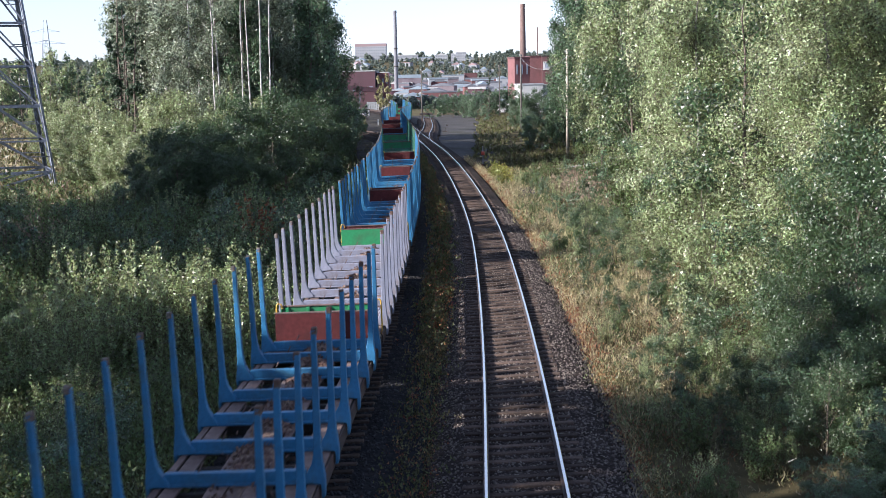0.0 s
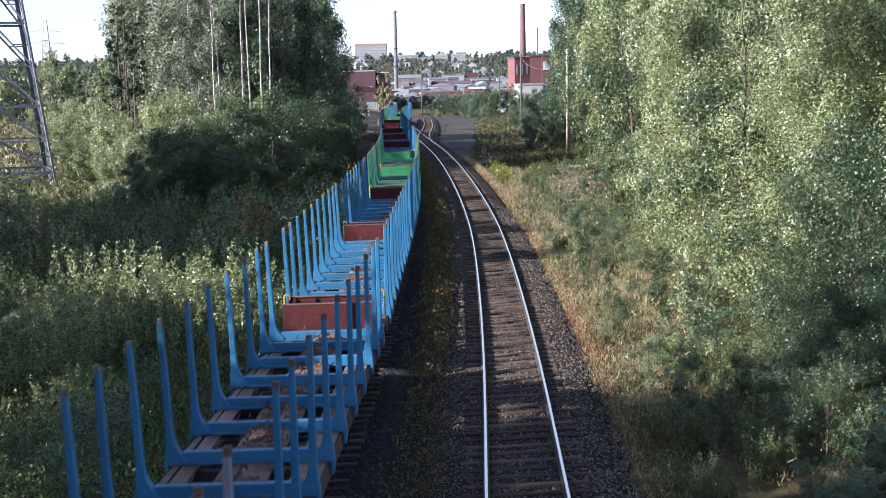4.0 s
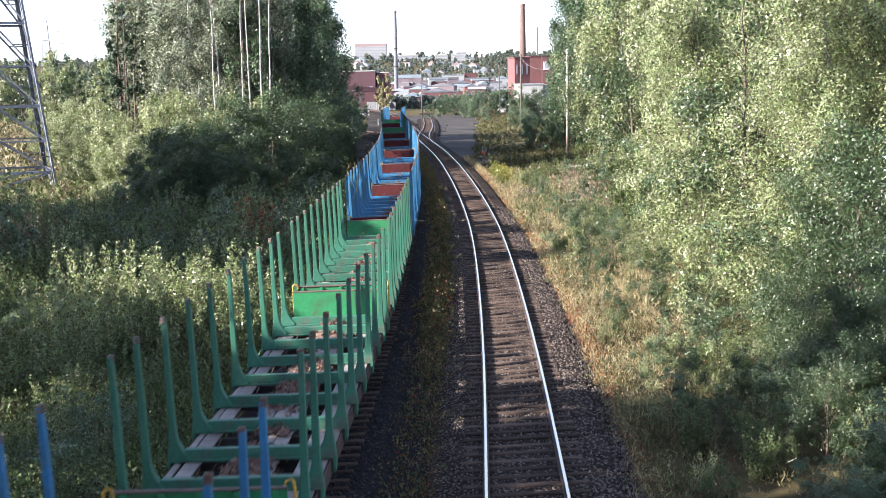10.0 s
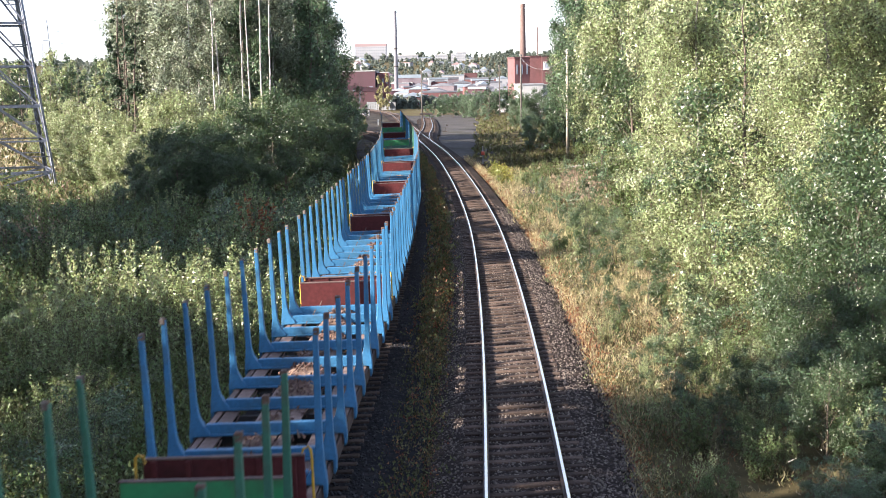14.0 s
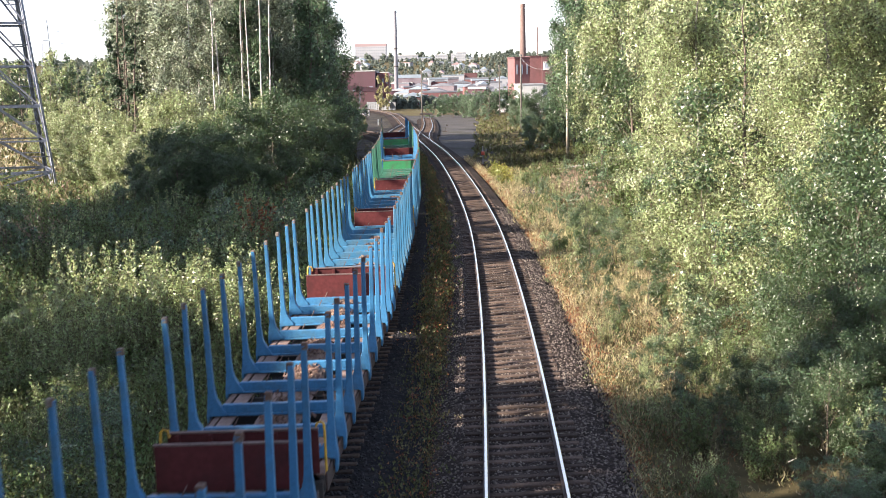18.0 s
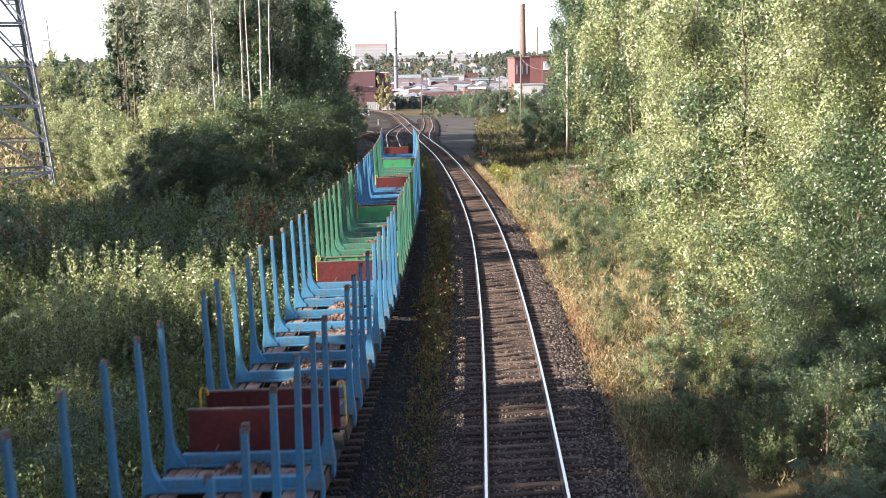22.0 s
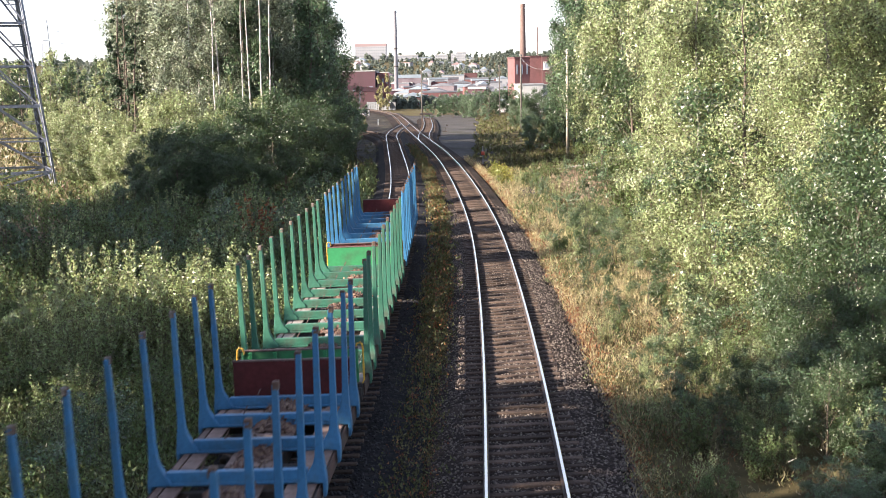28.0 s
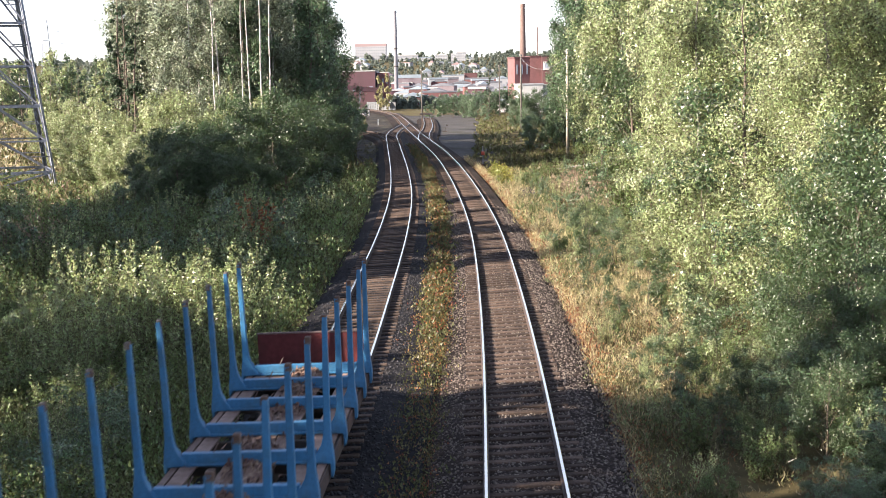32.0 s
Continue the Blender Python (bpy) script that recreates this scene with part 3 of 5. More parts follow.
FARSHRUB = [tree_kind(46 + i, 3.0, 1.7, 0.03, 2200, (L_WEED, L_WILLOW)[i], M_TRUNK, 0.075, "shoots", 0.05, 26) for i in range(2)]
REDSHRUB = [tree_kind(49, 3.0, 1.7, 0.03, 1500, L_RED, M_TRUNK, 0.085, "shoots", 0.05, 26)]
SHRUBG = [tree_kind(50 + i, 3.0, 1.6, 0.03, 4500, L_BIRCH, M_TRUNK, 0.046, "shoots", 0.05, 40) for i in range(3)]
PALESHRUB = [tree_kind(52 + i, 3.0, 1.6, 0.03, 2800, L_WILLOW, M_TRUNK, 0.048, "shoots", 0.05, 36) for i in range(2)]
SHRUBD = [tree_kind(55 + i, 3.0, 1.7, 0.03, 2400, L_WEED, M_TRUNK, 0.085, "shoots", 0.05, 36) for i in range(2)]
WILLOW = [tree_kind(60 + i, 6.5, 3.4, 0.03, 14000, L_WILLOW, M_TRUNK, 0.088, "bush", 0.1) for i in range(3)]
DARKSHRUB = [tree_kind(58, 3.0, 1.7, 0.03, 1500, L_DARK, M_TRUNK, 0.1, "shoots", 0.05, 26)]
NEARDARK = [tree_kind(63, 6.5, 3.4, 0.03, 16000, L_DARK, M_TRUNK, 0.062, "bush", 0.1)]
WILLOWD = [tree_kind(65 + i, 6.5, 3.4, 0.03, 17000, L_DARK, M_TRUNK, 0.082, "bush", 0.1) for i in range(2)]
YARDBUSH = [tree_kind(68 + i, 6.5, 3.4, 0.03, 4500, (L_SHRUB, L_ALDER)[i], M_TRUNK, 0.15, "bush", 0.1, 34) for i in range(2)]
FARBIRCH = [tree_kind(70 + i, 18, 2.2, 0.2, 12000, L_SILVER, M_BIRCH, 0.09, trunk_r=0.12, limbs=60) for i in range(3)]
DEEPBIRCH = [tree_kind(72, 18, 3.0, 0.25, 5500, L_SILVER, M_BIRCH, 0.135, trunk_r=0.12, limbs=40)]
BACKALDER = [tree_kind(32, 11.5, 2.9, 0.06, 3500, L_DARK, M_TRUNK, 0.13, trunk_r=0.13, limbs=36)]
BAREBIRCH = [tree_kind(73 + i, 25, 2.4, 0.72, 7000, L_SILVER, M_BIRCH, 0.085, trunk_r=0.105, limbs=30) for i in range(2)]
FARDARK = [tree_kind(75 + i, 16, 2.8, 0.04, 13000, L_ALDER, M_TRUNK, 0.105, trunk_r=0.17, limbs=60) for i in range(3)]
SPRUCE = [tree_kind(80 + i, 18, 2.8, 0.04, 10000, L_NEEDLE, M_TRUNK, 0.11, "spruce", 0.18, 70) for i in range(2)]
# two coarse kinds for the unseen trees that only cast shade
SHADEWOOD = [tree_kind(85 + i, 16, 3.4, 0.05, 1700, L_DARK, M_TRUNK, 0.42, trunk_r=0.17, limbs=24) for i in range(2)]
TALLSHADE = [tree_kind(105 + i, 20, 3.3, 0.45, 1700, L_DARK, M_TRUNK, 0.42, trunk_r=0.19, limbs=26) for i in range(2)]
FARWOOD = [tree_kind(92 + i, 16, 3.4, 0.05, 1500, (L_DARK, L_WILLOW)[i], M_TRUNK, 0.3, trunk_r=0.17, limbs=30) for i in range(2)]
FARPINE = [tree_kind(88, 17, 2.8, 0.05, 1500, L_NEEDLE, M_TRUNK, 0.28, "spruce", 0.18, 40)]
MOUND = [tree_kind(95 + i, 3.0, 1.7, 0.03, 4200, (L_SHRUB, L_WEED, L_BIRCH)[i], M_TRUNK, 0.05, "bush", 0.05, 26) for i in range(3)]
PALESHOOT = [tree_kind(101 + i, 7.4, 2.6, 0.03, 8000, L_WILLOW, M_TRUNK, 0.08, "shoots", 0.05, 44) for i in range(2)]
DARKMOUND = [tree_kind(108, 3.0, 1.5, 0.03, 4200, L_DARK, M_TRUNK, 0.05, "bush", 0.05, 26)]
FARMOUND = [tree_kind(98 + i, 3.0, 1.7, 0.03, 1800, (L_SHRUB, L_WEED)[i], M_TRUNK, 0.08, "bush", 0.05, 24) for i in range(2)]
YBIRCH = [tree_kind(90, 9, 1.1, 0.05, 5000, L_POPLAR, M_TRUNK, 0.12, trunk_r=0.1, limbs=40)]


def edge_right(y):
    return float(np.interp(y, [20, 36, 50, 75, 100, 140, 175], [11.0, 11.6, 13.2, 13.8, 15.2, 16.6, 19.0]))


y = 41.0
while y < 178:
    for row in range(3):
        x = edge_right(y) + row * 4.0 + R.uniform(-0.3, 1.8)
        if x < 0.36 * y + 5:
            # beyond 105 m the edge's shade is put into more dark-leaved trees
            dark = R.random() < (0.0 if y < 58 else 0.12 if y < 105 else 0.4)
            make_tree((ALDER if row == 0 else BACKALDER) if dark else BACKBIRCH if row > 1 or (row and y > 50) else FRONTBIRCH if row == 0 and y < 60 else NEARBIRCH if y < 76 else BIRCH, "alder_tree" if dark else "birch_tree", "dark-leaved alder that darkens the woodland edge" if dark else "tall birch with fine light green leaves, hanging twigs",
                      "tree", "trees of the woodland edge", x, y + R.uniform(-1.2, 1.2), R.uniform(0.95, 1.25) if y < 90 else R.uniform(1.2, 1.45), R)
    y += 3.7 + y * 0.012
for x, y, sc in ((17.2, 38.5, 1.1), (18.5, 43, 1.2)):
    make_tree(NEARBIRCH, "birch_tree", "tall birch with fine light green leaves, hanging twigs", "tree", "trees of the woodland edge", x, y, sc, R)
for x, y, sc in ((16.2, 158, 1.25), (17.4, 166, 1.3), (18.4, 161, 1.35), (16.9, 173, 1.15)):
    make_tree(FARDARK, "alder_tree", "dark leafy alder behind the wooden pole", "tree", "trees of the woodland edge", x, y, sc, R)

# shrubs in front of the trees
for i in range(60):
    y = 30 + 95 * R.random() ** 1.2
    x = edge_right(y) - R.uniform(-0.4, 3.4) * min(1, y / 50)
    g = R.random() < 0.6
    if x > 8.5 and y < 40:
        continue
    make_tree(FARMOUND + FARSHRUB if y > 65 else MOUND[2:] + SHRUBG if g else SHRUB, "birch_shrub" if g else "willow_shrub", "young birch shrub with light green leaves" if g else "grey-green willow shrub at the edge of the wood", "shrub",
              "shrubs of the bank", x, y, R.uniform(0.6, 1.2), R)
for i in range(30):
    y = 40 + 42 * R.random()
    x = edge_right(y) - R.uniform(-0.3, 3.2)
    make_tree(MOUND[2:] if R.random() < 0.75 else MOUND[:1], "birch_shrub", "dense young birch thicket with light green leaves", "shrub", "shrubs of the bank", x, y, R.uniform(0.75, 1.3), R)
# small shoots and rounded shrubs in the grass strip, in loose groups with open grass between them
for i in range(46):
    gy = 30 + 85 * R.random() ** 1.25
    gx = R.uniform(5.2, edge_right(gy) - 1.0)
    for k in range(R.randint(2, 4)):
        x, y = gx + R.gauss(0, 0.7), gy + R.gauss(0, 1.2)
        if (x > 9.5 and y < 36) or x < 5.2:
            continue
        round_one = k < 2
        make_tree((FARMOUND if y > 75 else MOUND) if round_one else (FARSHRUB if y > 75 else PALESHRUB), "bank_shrub" if round_one else "young_shrub",
                  "rounded leafy shrub among dry grass on the bank" if round_one else "small leafy shoot standing in dry grass", "shrub", "shrubs of the bank" if round_one else "shoots in the grass strip",
                  x, y, (R.uniform(0.3, 0.62) if round_one else R.uniform(0.26, 0.6)) * (0.75 if x < 7.5 else 1), R)
for x, y, sc in ((6.6, 58, 0.75), (7.2, 55.5, 0.6), (6.3, 46, 0.5), (6.9, 38, 0.5), (7.6, 36.5, 0.55), (6.4, 33.0, 0.45), (8.4, 42, 0.55), (5.9, 52, 0.4), (5.8, 43, 0.36), (7.8, 48.5, 0.6), (5.5, 36, 0.36), (6.6, 30, 0.4), (7.6, 32, 0.45), (7.4, 66, 0.7), (8.6, 76, 0.8), (6.9, 71, 0.5)):
    make_tree(DARKMOUND, "bank_shrub", "dense blue-green sallow shrub beside the ballast", "shrub", "shrubs of the bank", x, y, sc, R)
for i in range(30):
    y = R.uniform(23, 33)
    x = R.uniform(5.0, 11.5)
    q = R.random()
    make_tree(MOUND[:2] if q < 0.55 else PALESHRUB if q < 0.8 else SHRUBD, "bank_scrub", "low shaded scrub of sallow and nettles on the bank", "shrub", "scrub at the foot of the bank", x, y, R.uniform(0.22, 0.42) * (1 if x < 8 else 1.35), R)
for x, y, sc in ((8.6, 25.6, 0.36), (9.2, 27.2, 0.4), (8.1, 24.6, 0.32), (9.0, 26.3, 0.34), (9.6, 28.4, 0.42), (7.4, 25.4, 0.3)):
    make_tree(MOUND[:2], "bank_scrub", "low shaded scrub of sallow and nettles on the bank", "shrub", "scrub at the foot of the bank", x, y, sc, R)
# bushes further along the line
for i in range(44):
    y = R.uniform(150, 290)
    x = float(np.interp(y, [150, 200, 290], [10, 8, 9])) + R.uniform(0, 22) * y / 200
    if y < 240 and x < 0.042 * y + 3.4:
        continue
    make_tree(YARDBUSH, "willow_bush", "rounded dark green willow bush beside the yard", "bush", "bushes beside the yard", x, y, R.uniform(0.4, 0.7) if x < 12 + 0.02 * y else R.uniform(0.35, 0.5), R)

# ---- vegetation, left side ----
R = random.Random(12)
for i in range(30):
    y = R.uniform(37, 44)
    x = -R.uniform(6.7, 0.32 * y)
    make_tree(SHRUB, "willow_shrub", "pale willow shrub with upright shoots in the meadow", "shrub", "willow shrubs of the meadow", x, y, R.uniform(0.85, 1.3) * (1 if -11.5 < x < -7.5 else 0.8), R)
for i in range(26):
    y = R.uniform(62, 88)
    x = -R.uniform(8.0, 0.33 * y)
    make_tree(FARSHRUB, "meadow_shrub", "low leafy shrub among tall weeds", "shrub", "low shrubs of the meadow", x, y, R.uniform(0.4, 0.8), R)
for x, y, s in ((-15.2, 90, 0.62), (-18.0, 89, 0.72), (-20.6, 91, 0.62), (-13.2, 94, 0.55), (-16.8, 94, 0.78), (-22.4, 95, 0.5), (-15.4, 100, 0.95), (-17.6, 97, 0.85), (-12.3, 102, 1.0), (-13.6, 106, 1.0), (-10.8, 116, 0.9), (-19.4, 93, 0.72), (-12.2, 111, 1.0), (-11.6, 120, 0.9), (-11.5, 130, 0.9), (-12, 140, 0.9), (-13.5, 152, 0.9),
                (-14.5, 170, 0.9), (-15, 190, 1.0), (-16, 215, 0.9), (-18, 240, 0.9)):
    make_tree(WILLOWD, "willow_bush", "dark rounded willow bush in front of the wood", "bush", "dark bushes before the wood", x, y, s, R)
for x, y, s in ((-18.5, 107, 0.95), (-21.5, 107, 1.0), (-25, 106, 0.8), (-23, 99, 0.62), (-25.5, 100, 0.6), (-28, 110, 0.8), (-24, 112, 1.05), (-31, 117, 0.8), (-34, 122, 0.8), (-32, 128, 0.9), (-46, 160, 0.9), (-42, 158, 1.0),
                (-50, 172, 0.9), (-37, 150, 1.05), (-56, 182, 0.8), (-36, 134, 0.95), (-39, 142, 0.8), (-31, 142, 1.0), (-20, 112, 1.05), (-17, 113, 1.05), (-14.6, 114, 0.9)):
    make_tree(WILLOW, "willow_bush", "pale sunlit willow bush in front of the wood", "bush", "pale bushes before the wood", x, y, s * 0.98, R)
    make_tree(PALESHOOT, "sallow_bush", "feathery pale sallow with long upright shoots", "bush", "pale bushes before the wood", x + R.uniform(-1.5, 1.5), y + R.uniform(-2, 1), s * R.uniform(0.9, 1.12), R)
for x, y, s in ((-12.6, 126, 1.25), (-12.3, 132, 1.15), (-12.6, 139, 1.15), (-13.2, 148, 1.1), (-13.6, 158, 1.05), (-14.4, 168, 1.0)):
    make_tree(FARDARK, "alder_tree", "tall dark alder at the end of the wood by the line", "tree", "trees of the wood by the meadow", x, y, s, R)
for i in range(34):
    y = R.uniform(72, 190)
    x = float(np.interp(y, [72, 120, 190], [-8.2, -9.2, -12.5])) - R.uniform(0, 4)
    make_tree(DARKSHRUB, "alder_shrub", "dark low alder shrub beside the track", "shrub", "dark shrubs beside the line", x, y, R.uniform(0.5, 1.0), R)
for i in range(190):
    y = 23 + 67 * R.random() ** 1.05
    x = -R.uniform(6.6, max(8, 0.345 * y + 1))
    make_tree(FARMOUND + FARSHRUB if y > 50 else SHRUBD + PALESHRUB + MOUND[:2], "meadow_shrub", "low leafy shrub among tall weeds", "shrub", "low shrubs of the meadow", x, y, R.uniform(0.38, 0.66) if y < 52 else R.uniform(0.5, 1.0), R)
for i in range(64):
    y = R.uniform(119, 200)
    x0 = -float(np.interp(y, [119, 200], [15.5, 17]))
    x = x0 + R.uniform(0, 1) ** 1.2 * (-0.235 * y - x0)
    y += max(0, -x - 20) * 2.2 * max(0, 1 - (y - 119) / 40)
    q = R.random()
    q1, q2 = (0.97, 0.99) if y < 165 else (0.7, 0.9)
    kind = (FARBIRCH if y < 142 else DEEPBIRCH) if q < q1 else FARDARK if q < q2 else SPRUCE
    nm = "birch_tree" if q < q1 else "alder_tree" if q < q2 else "spruce_tree"
    make_tree(kind, nm, {"b": "tall birch with bare white trunk below a light crown", "a": "tall dark alder in a dense wood", "s": "dark spruce standing among birches"}[nm[0]],
              "tree", "trees of the wood by the meadow", x, y, R.uniform(1.1, 1.4), R)
for x, y, sc in ((-33, 138, 1.05), (-36, 150, 1.0), (-35, 143, 1.15), (-41, 168, 1.1), (-31.5, 134, 0.95)):
    make_tree(SPRUCE, "spruce_tree", "dark spruce at the end of the wood", "tree", "trees of the wood by the meadow", x, y, sc, R)
for x, y, sc in ((-18.2, 124, 1.25), (-16.4, 126, 1.3), (-19.8, 127, 1.3), (-21.5, 123, 1.2), (-15.4, 123.5, 1.15), (-24, 125, 1.25)):
    make_tree(FARBIRCH, "birch_tree", "tall birch with a silvery hanging crown", "tree", "trees of the wood by the meadow", x, y, sc, R)
for x, y, sc in ((-19.8, 115, 0.96), (-17.4, 114.5, 0.98), (-16.7, 115.5, 0.93), (-15.8, 114, 1.02), (-14.9, 115, 0.98)):
    make_tree(BAREBIRCH, "birch_tree", "tall birch with long bare white trunk", "tree", "trees of the wood by the meadow", x, y, sc, R)
for i in range(40):
    y = R.uniform(150, 330)
    x = float(np.interp(y, [150, 250, 330], [-15.5, -19, -27])) - R.uniform(0, 4 if y < 210 else 10)
    make_tree(FARDARK if R.random() < 0.7 else SPRUCE, "alder_tree", "dark alder along the railway line", "tree", "trees along the line", x, y, R.uniform(0.75, 1.05), R)
for i in range(60):
    y = R.uniform(300, 420)
    x = -R.uniform(0.24 * y, 0.36 * y)
    make_tree(FARWOOD + FARPINE, "forest_tree", "distant dark tree beyond the meadow", "tree", "trees of the far wood", x, y, R.uniform(0.75, 1.1), R)
# trees added out of view to shade the line; a gap lights the willows
E = random.Random(3)
for i in range(50):
    y = E.uniform(-36, 6)
    x = -E.uniform(0.36 * max(y, 0) + 13, 0.36 * max(y, 0) + 24)
    make_tree(SHADEWOOD, "woodland_tree", "unseen dense tree added to shade the line", "tree", "trees of the near wood", x, y, E.uniform(1.1, 1.3), E)
for i in range(11):
    y = 6 + 20 * (i + E.random()) / 11
    x = -E.uniform(17, 24)
    make_tree(TALLSHADE, "woodland_tree", "unseen tall tree added to shade the train and bank", "tree", "trees of the near wood", x, y, E.uniform(0.95, 1.06) if y < 19 else E.uniform(0.8, 0.9), E)
for i in range(9):
    y = 11 + 13 * (i + E.random()) / 9
    make_tree(SHADEWOOD, "woodland_tree", "unseen low tree added to shade the near meadow", "tree", "trees of the near wood", -E.uniform(22, 27), y, E.uniform(0.52, 0.64), E)
for y, off, sc in ((25.5, 15, 0.85), (27.5, 12, 0.8), (29, 17, 0.9), (30.5, 13, 0.78), (32, 18, 0.85), (33.2, 14, 0.82), (34.6, 19, 0.9), (36.3, 17, 0.8), (42.2, 10, 0.85), (43.2, 9, 0.8), (44.8, 13, 0.9), (46.5, 8, 0.85)):
    make_tree(SHADEWOOD, "woodland_tree", "unseen dense tree added to shade the line", "tree", "trees of the near wood", -0.36 * y - off, y, sc, E)
# unseen, leafy only aloft: sun passes below to the meadow, crowns shade the train
for i in range(46):
    y = 47 + 40 * (i + E.random()) / 46
    make_tree(TALLSHADE, "woodland_tree", "unseen tall tree added to shade the train and bank", "tree", "trees of the near wood", -E.uniform(0.36 * y + 7, 0.36 * y + 15), y, E.uniform(0.85, 1.02), E)
make_tree(REDSHRUB, "withered_shrub", "withered reddish-brown shrub in the meadow", "shrub", "", -9.5, 67, 1.0, R)
make_tree(REDSHRUB, "withered_shrub", "withered reddish-brown shrub in the meadow", "shrub", "", -10.9, 60, 0.7, R)
# dark bushes among the bright birches
for x, y, sc in ((10.4, 37.5, 0.55), (11.6, 36, 0.72), (10.6, 33.5, 0.5), (11.0, 30.5, 0.5), (12.2, 38, 0.8), (13.2, 40.5, 0.85), (13.0, 35, 0.75), (11.6, 33, 0.55), (13.2, 44, 0.7), (12.4, 31, 0.6), (13.6, 58, 0.5), (9.3, 30, 0.36), (9.9, 32.5, 0.42), (10.3, 31, 0.42), (8.6, 28.5, 0.3), (9.8, 34.5, 0.42)):
    make_tree(NEARDARK, "willow_bush", "dense dark green bush at the foot of the birches", "bush", "dark bushes of the bank", x, y, sc, R)


# ---- weeds and grass ----
def weed_field(name, label, n, region, material, h, blades, leaf_size, seed, spread=0.25, slim=0.38):
    """Upright stalks with leaves all along them, scattered over a region given as a function of random numbers."""
    rng = np.random.default_rng(seed)
    x, y = region(rng, n)
    z = height(x, y)
    hh = h * rng.uniform(0.5, 1.25, len(x))
    k = blades
    f = rng.uniform(0.05, 1.0, (len(x), k))
    lean = rng.normal(0, 0.12, (len(x), 1, 2))
    px = x[:, None] + rng.normal(0, spread, (len(x), k)) * (1.1 - f * 0.8) + lean[:, :, 0] * f
    py = y[:, None] + rng.normal(0, spread, (len(x), k)) * (1.1 - f * 0.8) + lean[:, :, 1] * f
    pz = z[:, None] + hh[:, None] * f
    c = np.stack([px, py, pz], -1).reshape(-1, 3)
    a = rng.normal(size=c.shape) * np.array([0.5, 0.5, 0.35]) + np.array([0, 0, 0.75])
    a /= np.linalg.norm(a, axis=1)[:, None]
    b = np.cross(a, rng.normal(size=c.shape))
    b /= np.linalg.norm(b, axis=1)[:, None] + 1e-6
    s = leaf_size * rng.uniform(0.6, 1.5, (len(c), 1)) * np.clip(np.repeat(y, k) / 48, 0.72, 1.4)[:, None]
    v = np.stack([c + a * s * 0.46 / slim, c + b * s * slim, c - b * s * slim], 1)
    ob = new(name, cards(name, v, material, 3))
    return tagged(ob, label, "weeds", kind="stuff")


def clump(x, y, k=1.0):
    """Uneven density between 0 and 1."""
    return 0.5 + 0.5 * np.sin(x * 1.3 * k + 1.7 * np.sin(y * 0.45 * k)) * np.sin(y * 0.7 * k + 1.3 * np.sin(x * 0.9 * k))


def left_field(y0, y1, off=2.2):
    def region(rng, n):
        y = y0 + (y1 - y0) * rng.uniform(0, 1, n) ** 1.3
        x1 = np.interp(y, LOOP[1], LOOP[0]) - off
        w = 0.345 * y + 2 + x1
        return x1 - w * rng.uniform(0, 1, n), y
    return region


def right_strip(y0, y1, a=2.1, b=None, k=0.0):
    def region(rng, n):
        y = y0 + (y1 - y0) * rng.uniform(0, 1, n) ** 1.4
        xr = np.interp(y, [20, 36, 50, 75, 100, 140, 175], [11.0, 11.6, 13.2, 13.8, 15.2, 16.6, 19.0]) if b is None else np.full(n, b)
        xl = np.interp(y, MAIN[1], MAIN[0]) + a
        x = xl + (xr - xl) * rng.uniform(0, 1, n)
        keep = rng.uniform(0, 1, n) > k * (1 - clump(x, y)) * 1.6
        keep &= ~((np.abs(x - 4.4 * y / 137.7) < 0.9) & (y > 95) & (y < 142))
        return x[keep], y[keep]
    return region


def yard_edge(y):
    """The ragged outer edge of the gravel beside the siding."""
    return np.interp(y, [120, 135, 174, 230, 293, 345], [1.5, 3.0, 4.4, 6.3, 8.4, 9.5]) + 0.35 * np.sin(y * 0.21) + 0.25 * np.sin(y * 0.53)


def yard_side(rng, n):
    y = rng.uniform(120, 420, n)
    x = np.interp(y, MAIN[1], MAIN[0]) + np.where(rng.uniform(0, 1, n) < 0.55, rng.uniform(3, 26, n), -rng.uniform(8, 16, n))
    keep = ((x < np.interp(y, MAIN[1], MAIN[0])) | (x > yard_edge(y))) & ~((np.abs(x - 4.4) < 0.9) & (y < 142))
    return x[keep], y[keep]


weed_field("meadow_weeds", "tall green weeds and nettles covering the meadow", 20000, left_field(22, 130), L_WEED, 1.35, 14, 0.095, 1)
weed_field("meadow_grass", "rank grass between the weeds of the meadow", 9000, left_field(22, 190), L_GRASS, 0.8, 10, 0.085, 2, slim=0.2)
weed_field("pink_willowherb", "faded pinkish willowherb in the meadow", 1300, left_field(85, 190, 12), L_PINK, 1.2, 8, 0.12, 3)
weed_field("far_meadow_grass", "pale dry grass of the far meadow", 4200, left_field(100, 330, 14), L_DRY, 0.9, 6, 0.28, 12)
weed_field("far_meadow_weeds", "green weeds of the far meadow", 7000, left_field(100, 330, 12), L_GRASS, 0.9, 6, 0.28, 13)
weed_field("yard_grass", "rough grass and weeds round the yard", 7000, yard_side, L_GRASS, 0.5, 6, 0.2, 14)
weed_field("bank_grass", "long green grass on the bank", 14000, right_strip(22, 150, k=1.0), L_GRASS, 0.5, 9, 0.085, 4, slim=0.17)
weed_field("bank_dry_grass", "straw-coloured dry grass on the bank", 7500, right_strip(38, 150, k=1.3), L_DRY, 0.65, 10, 0.065, 5, slim=0.17)
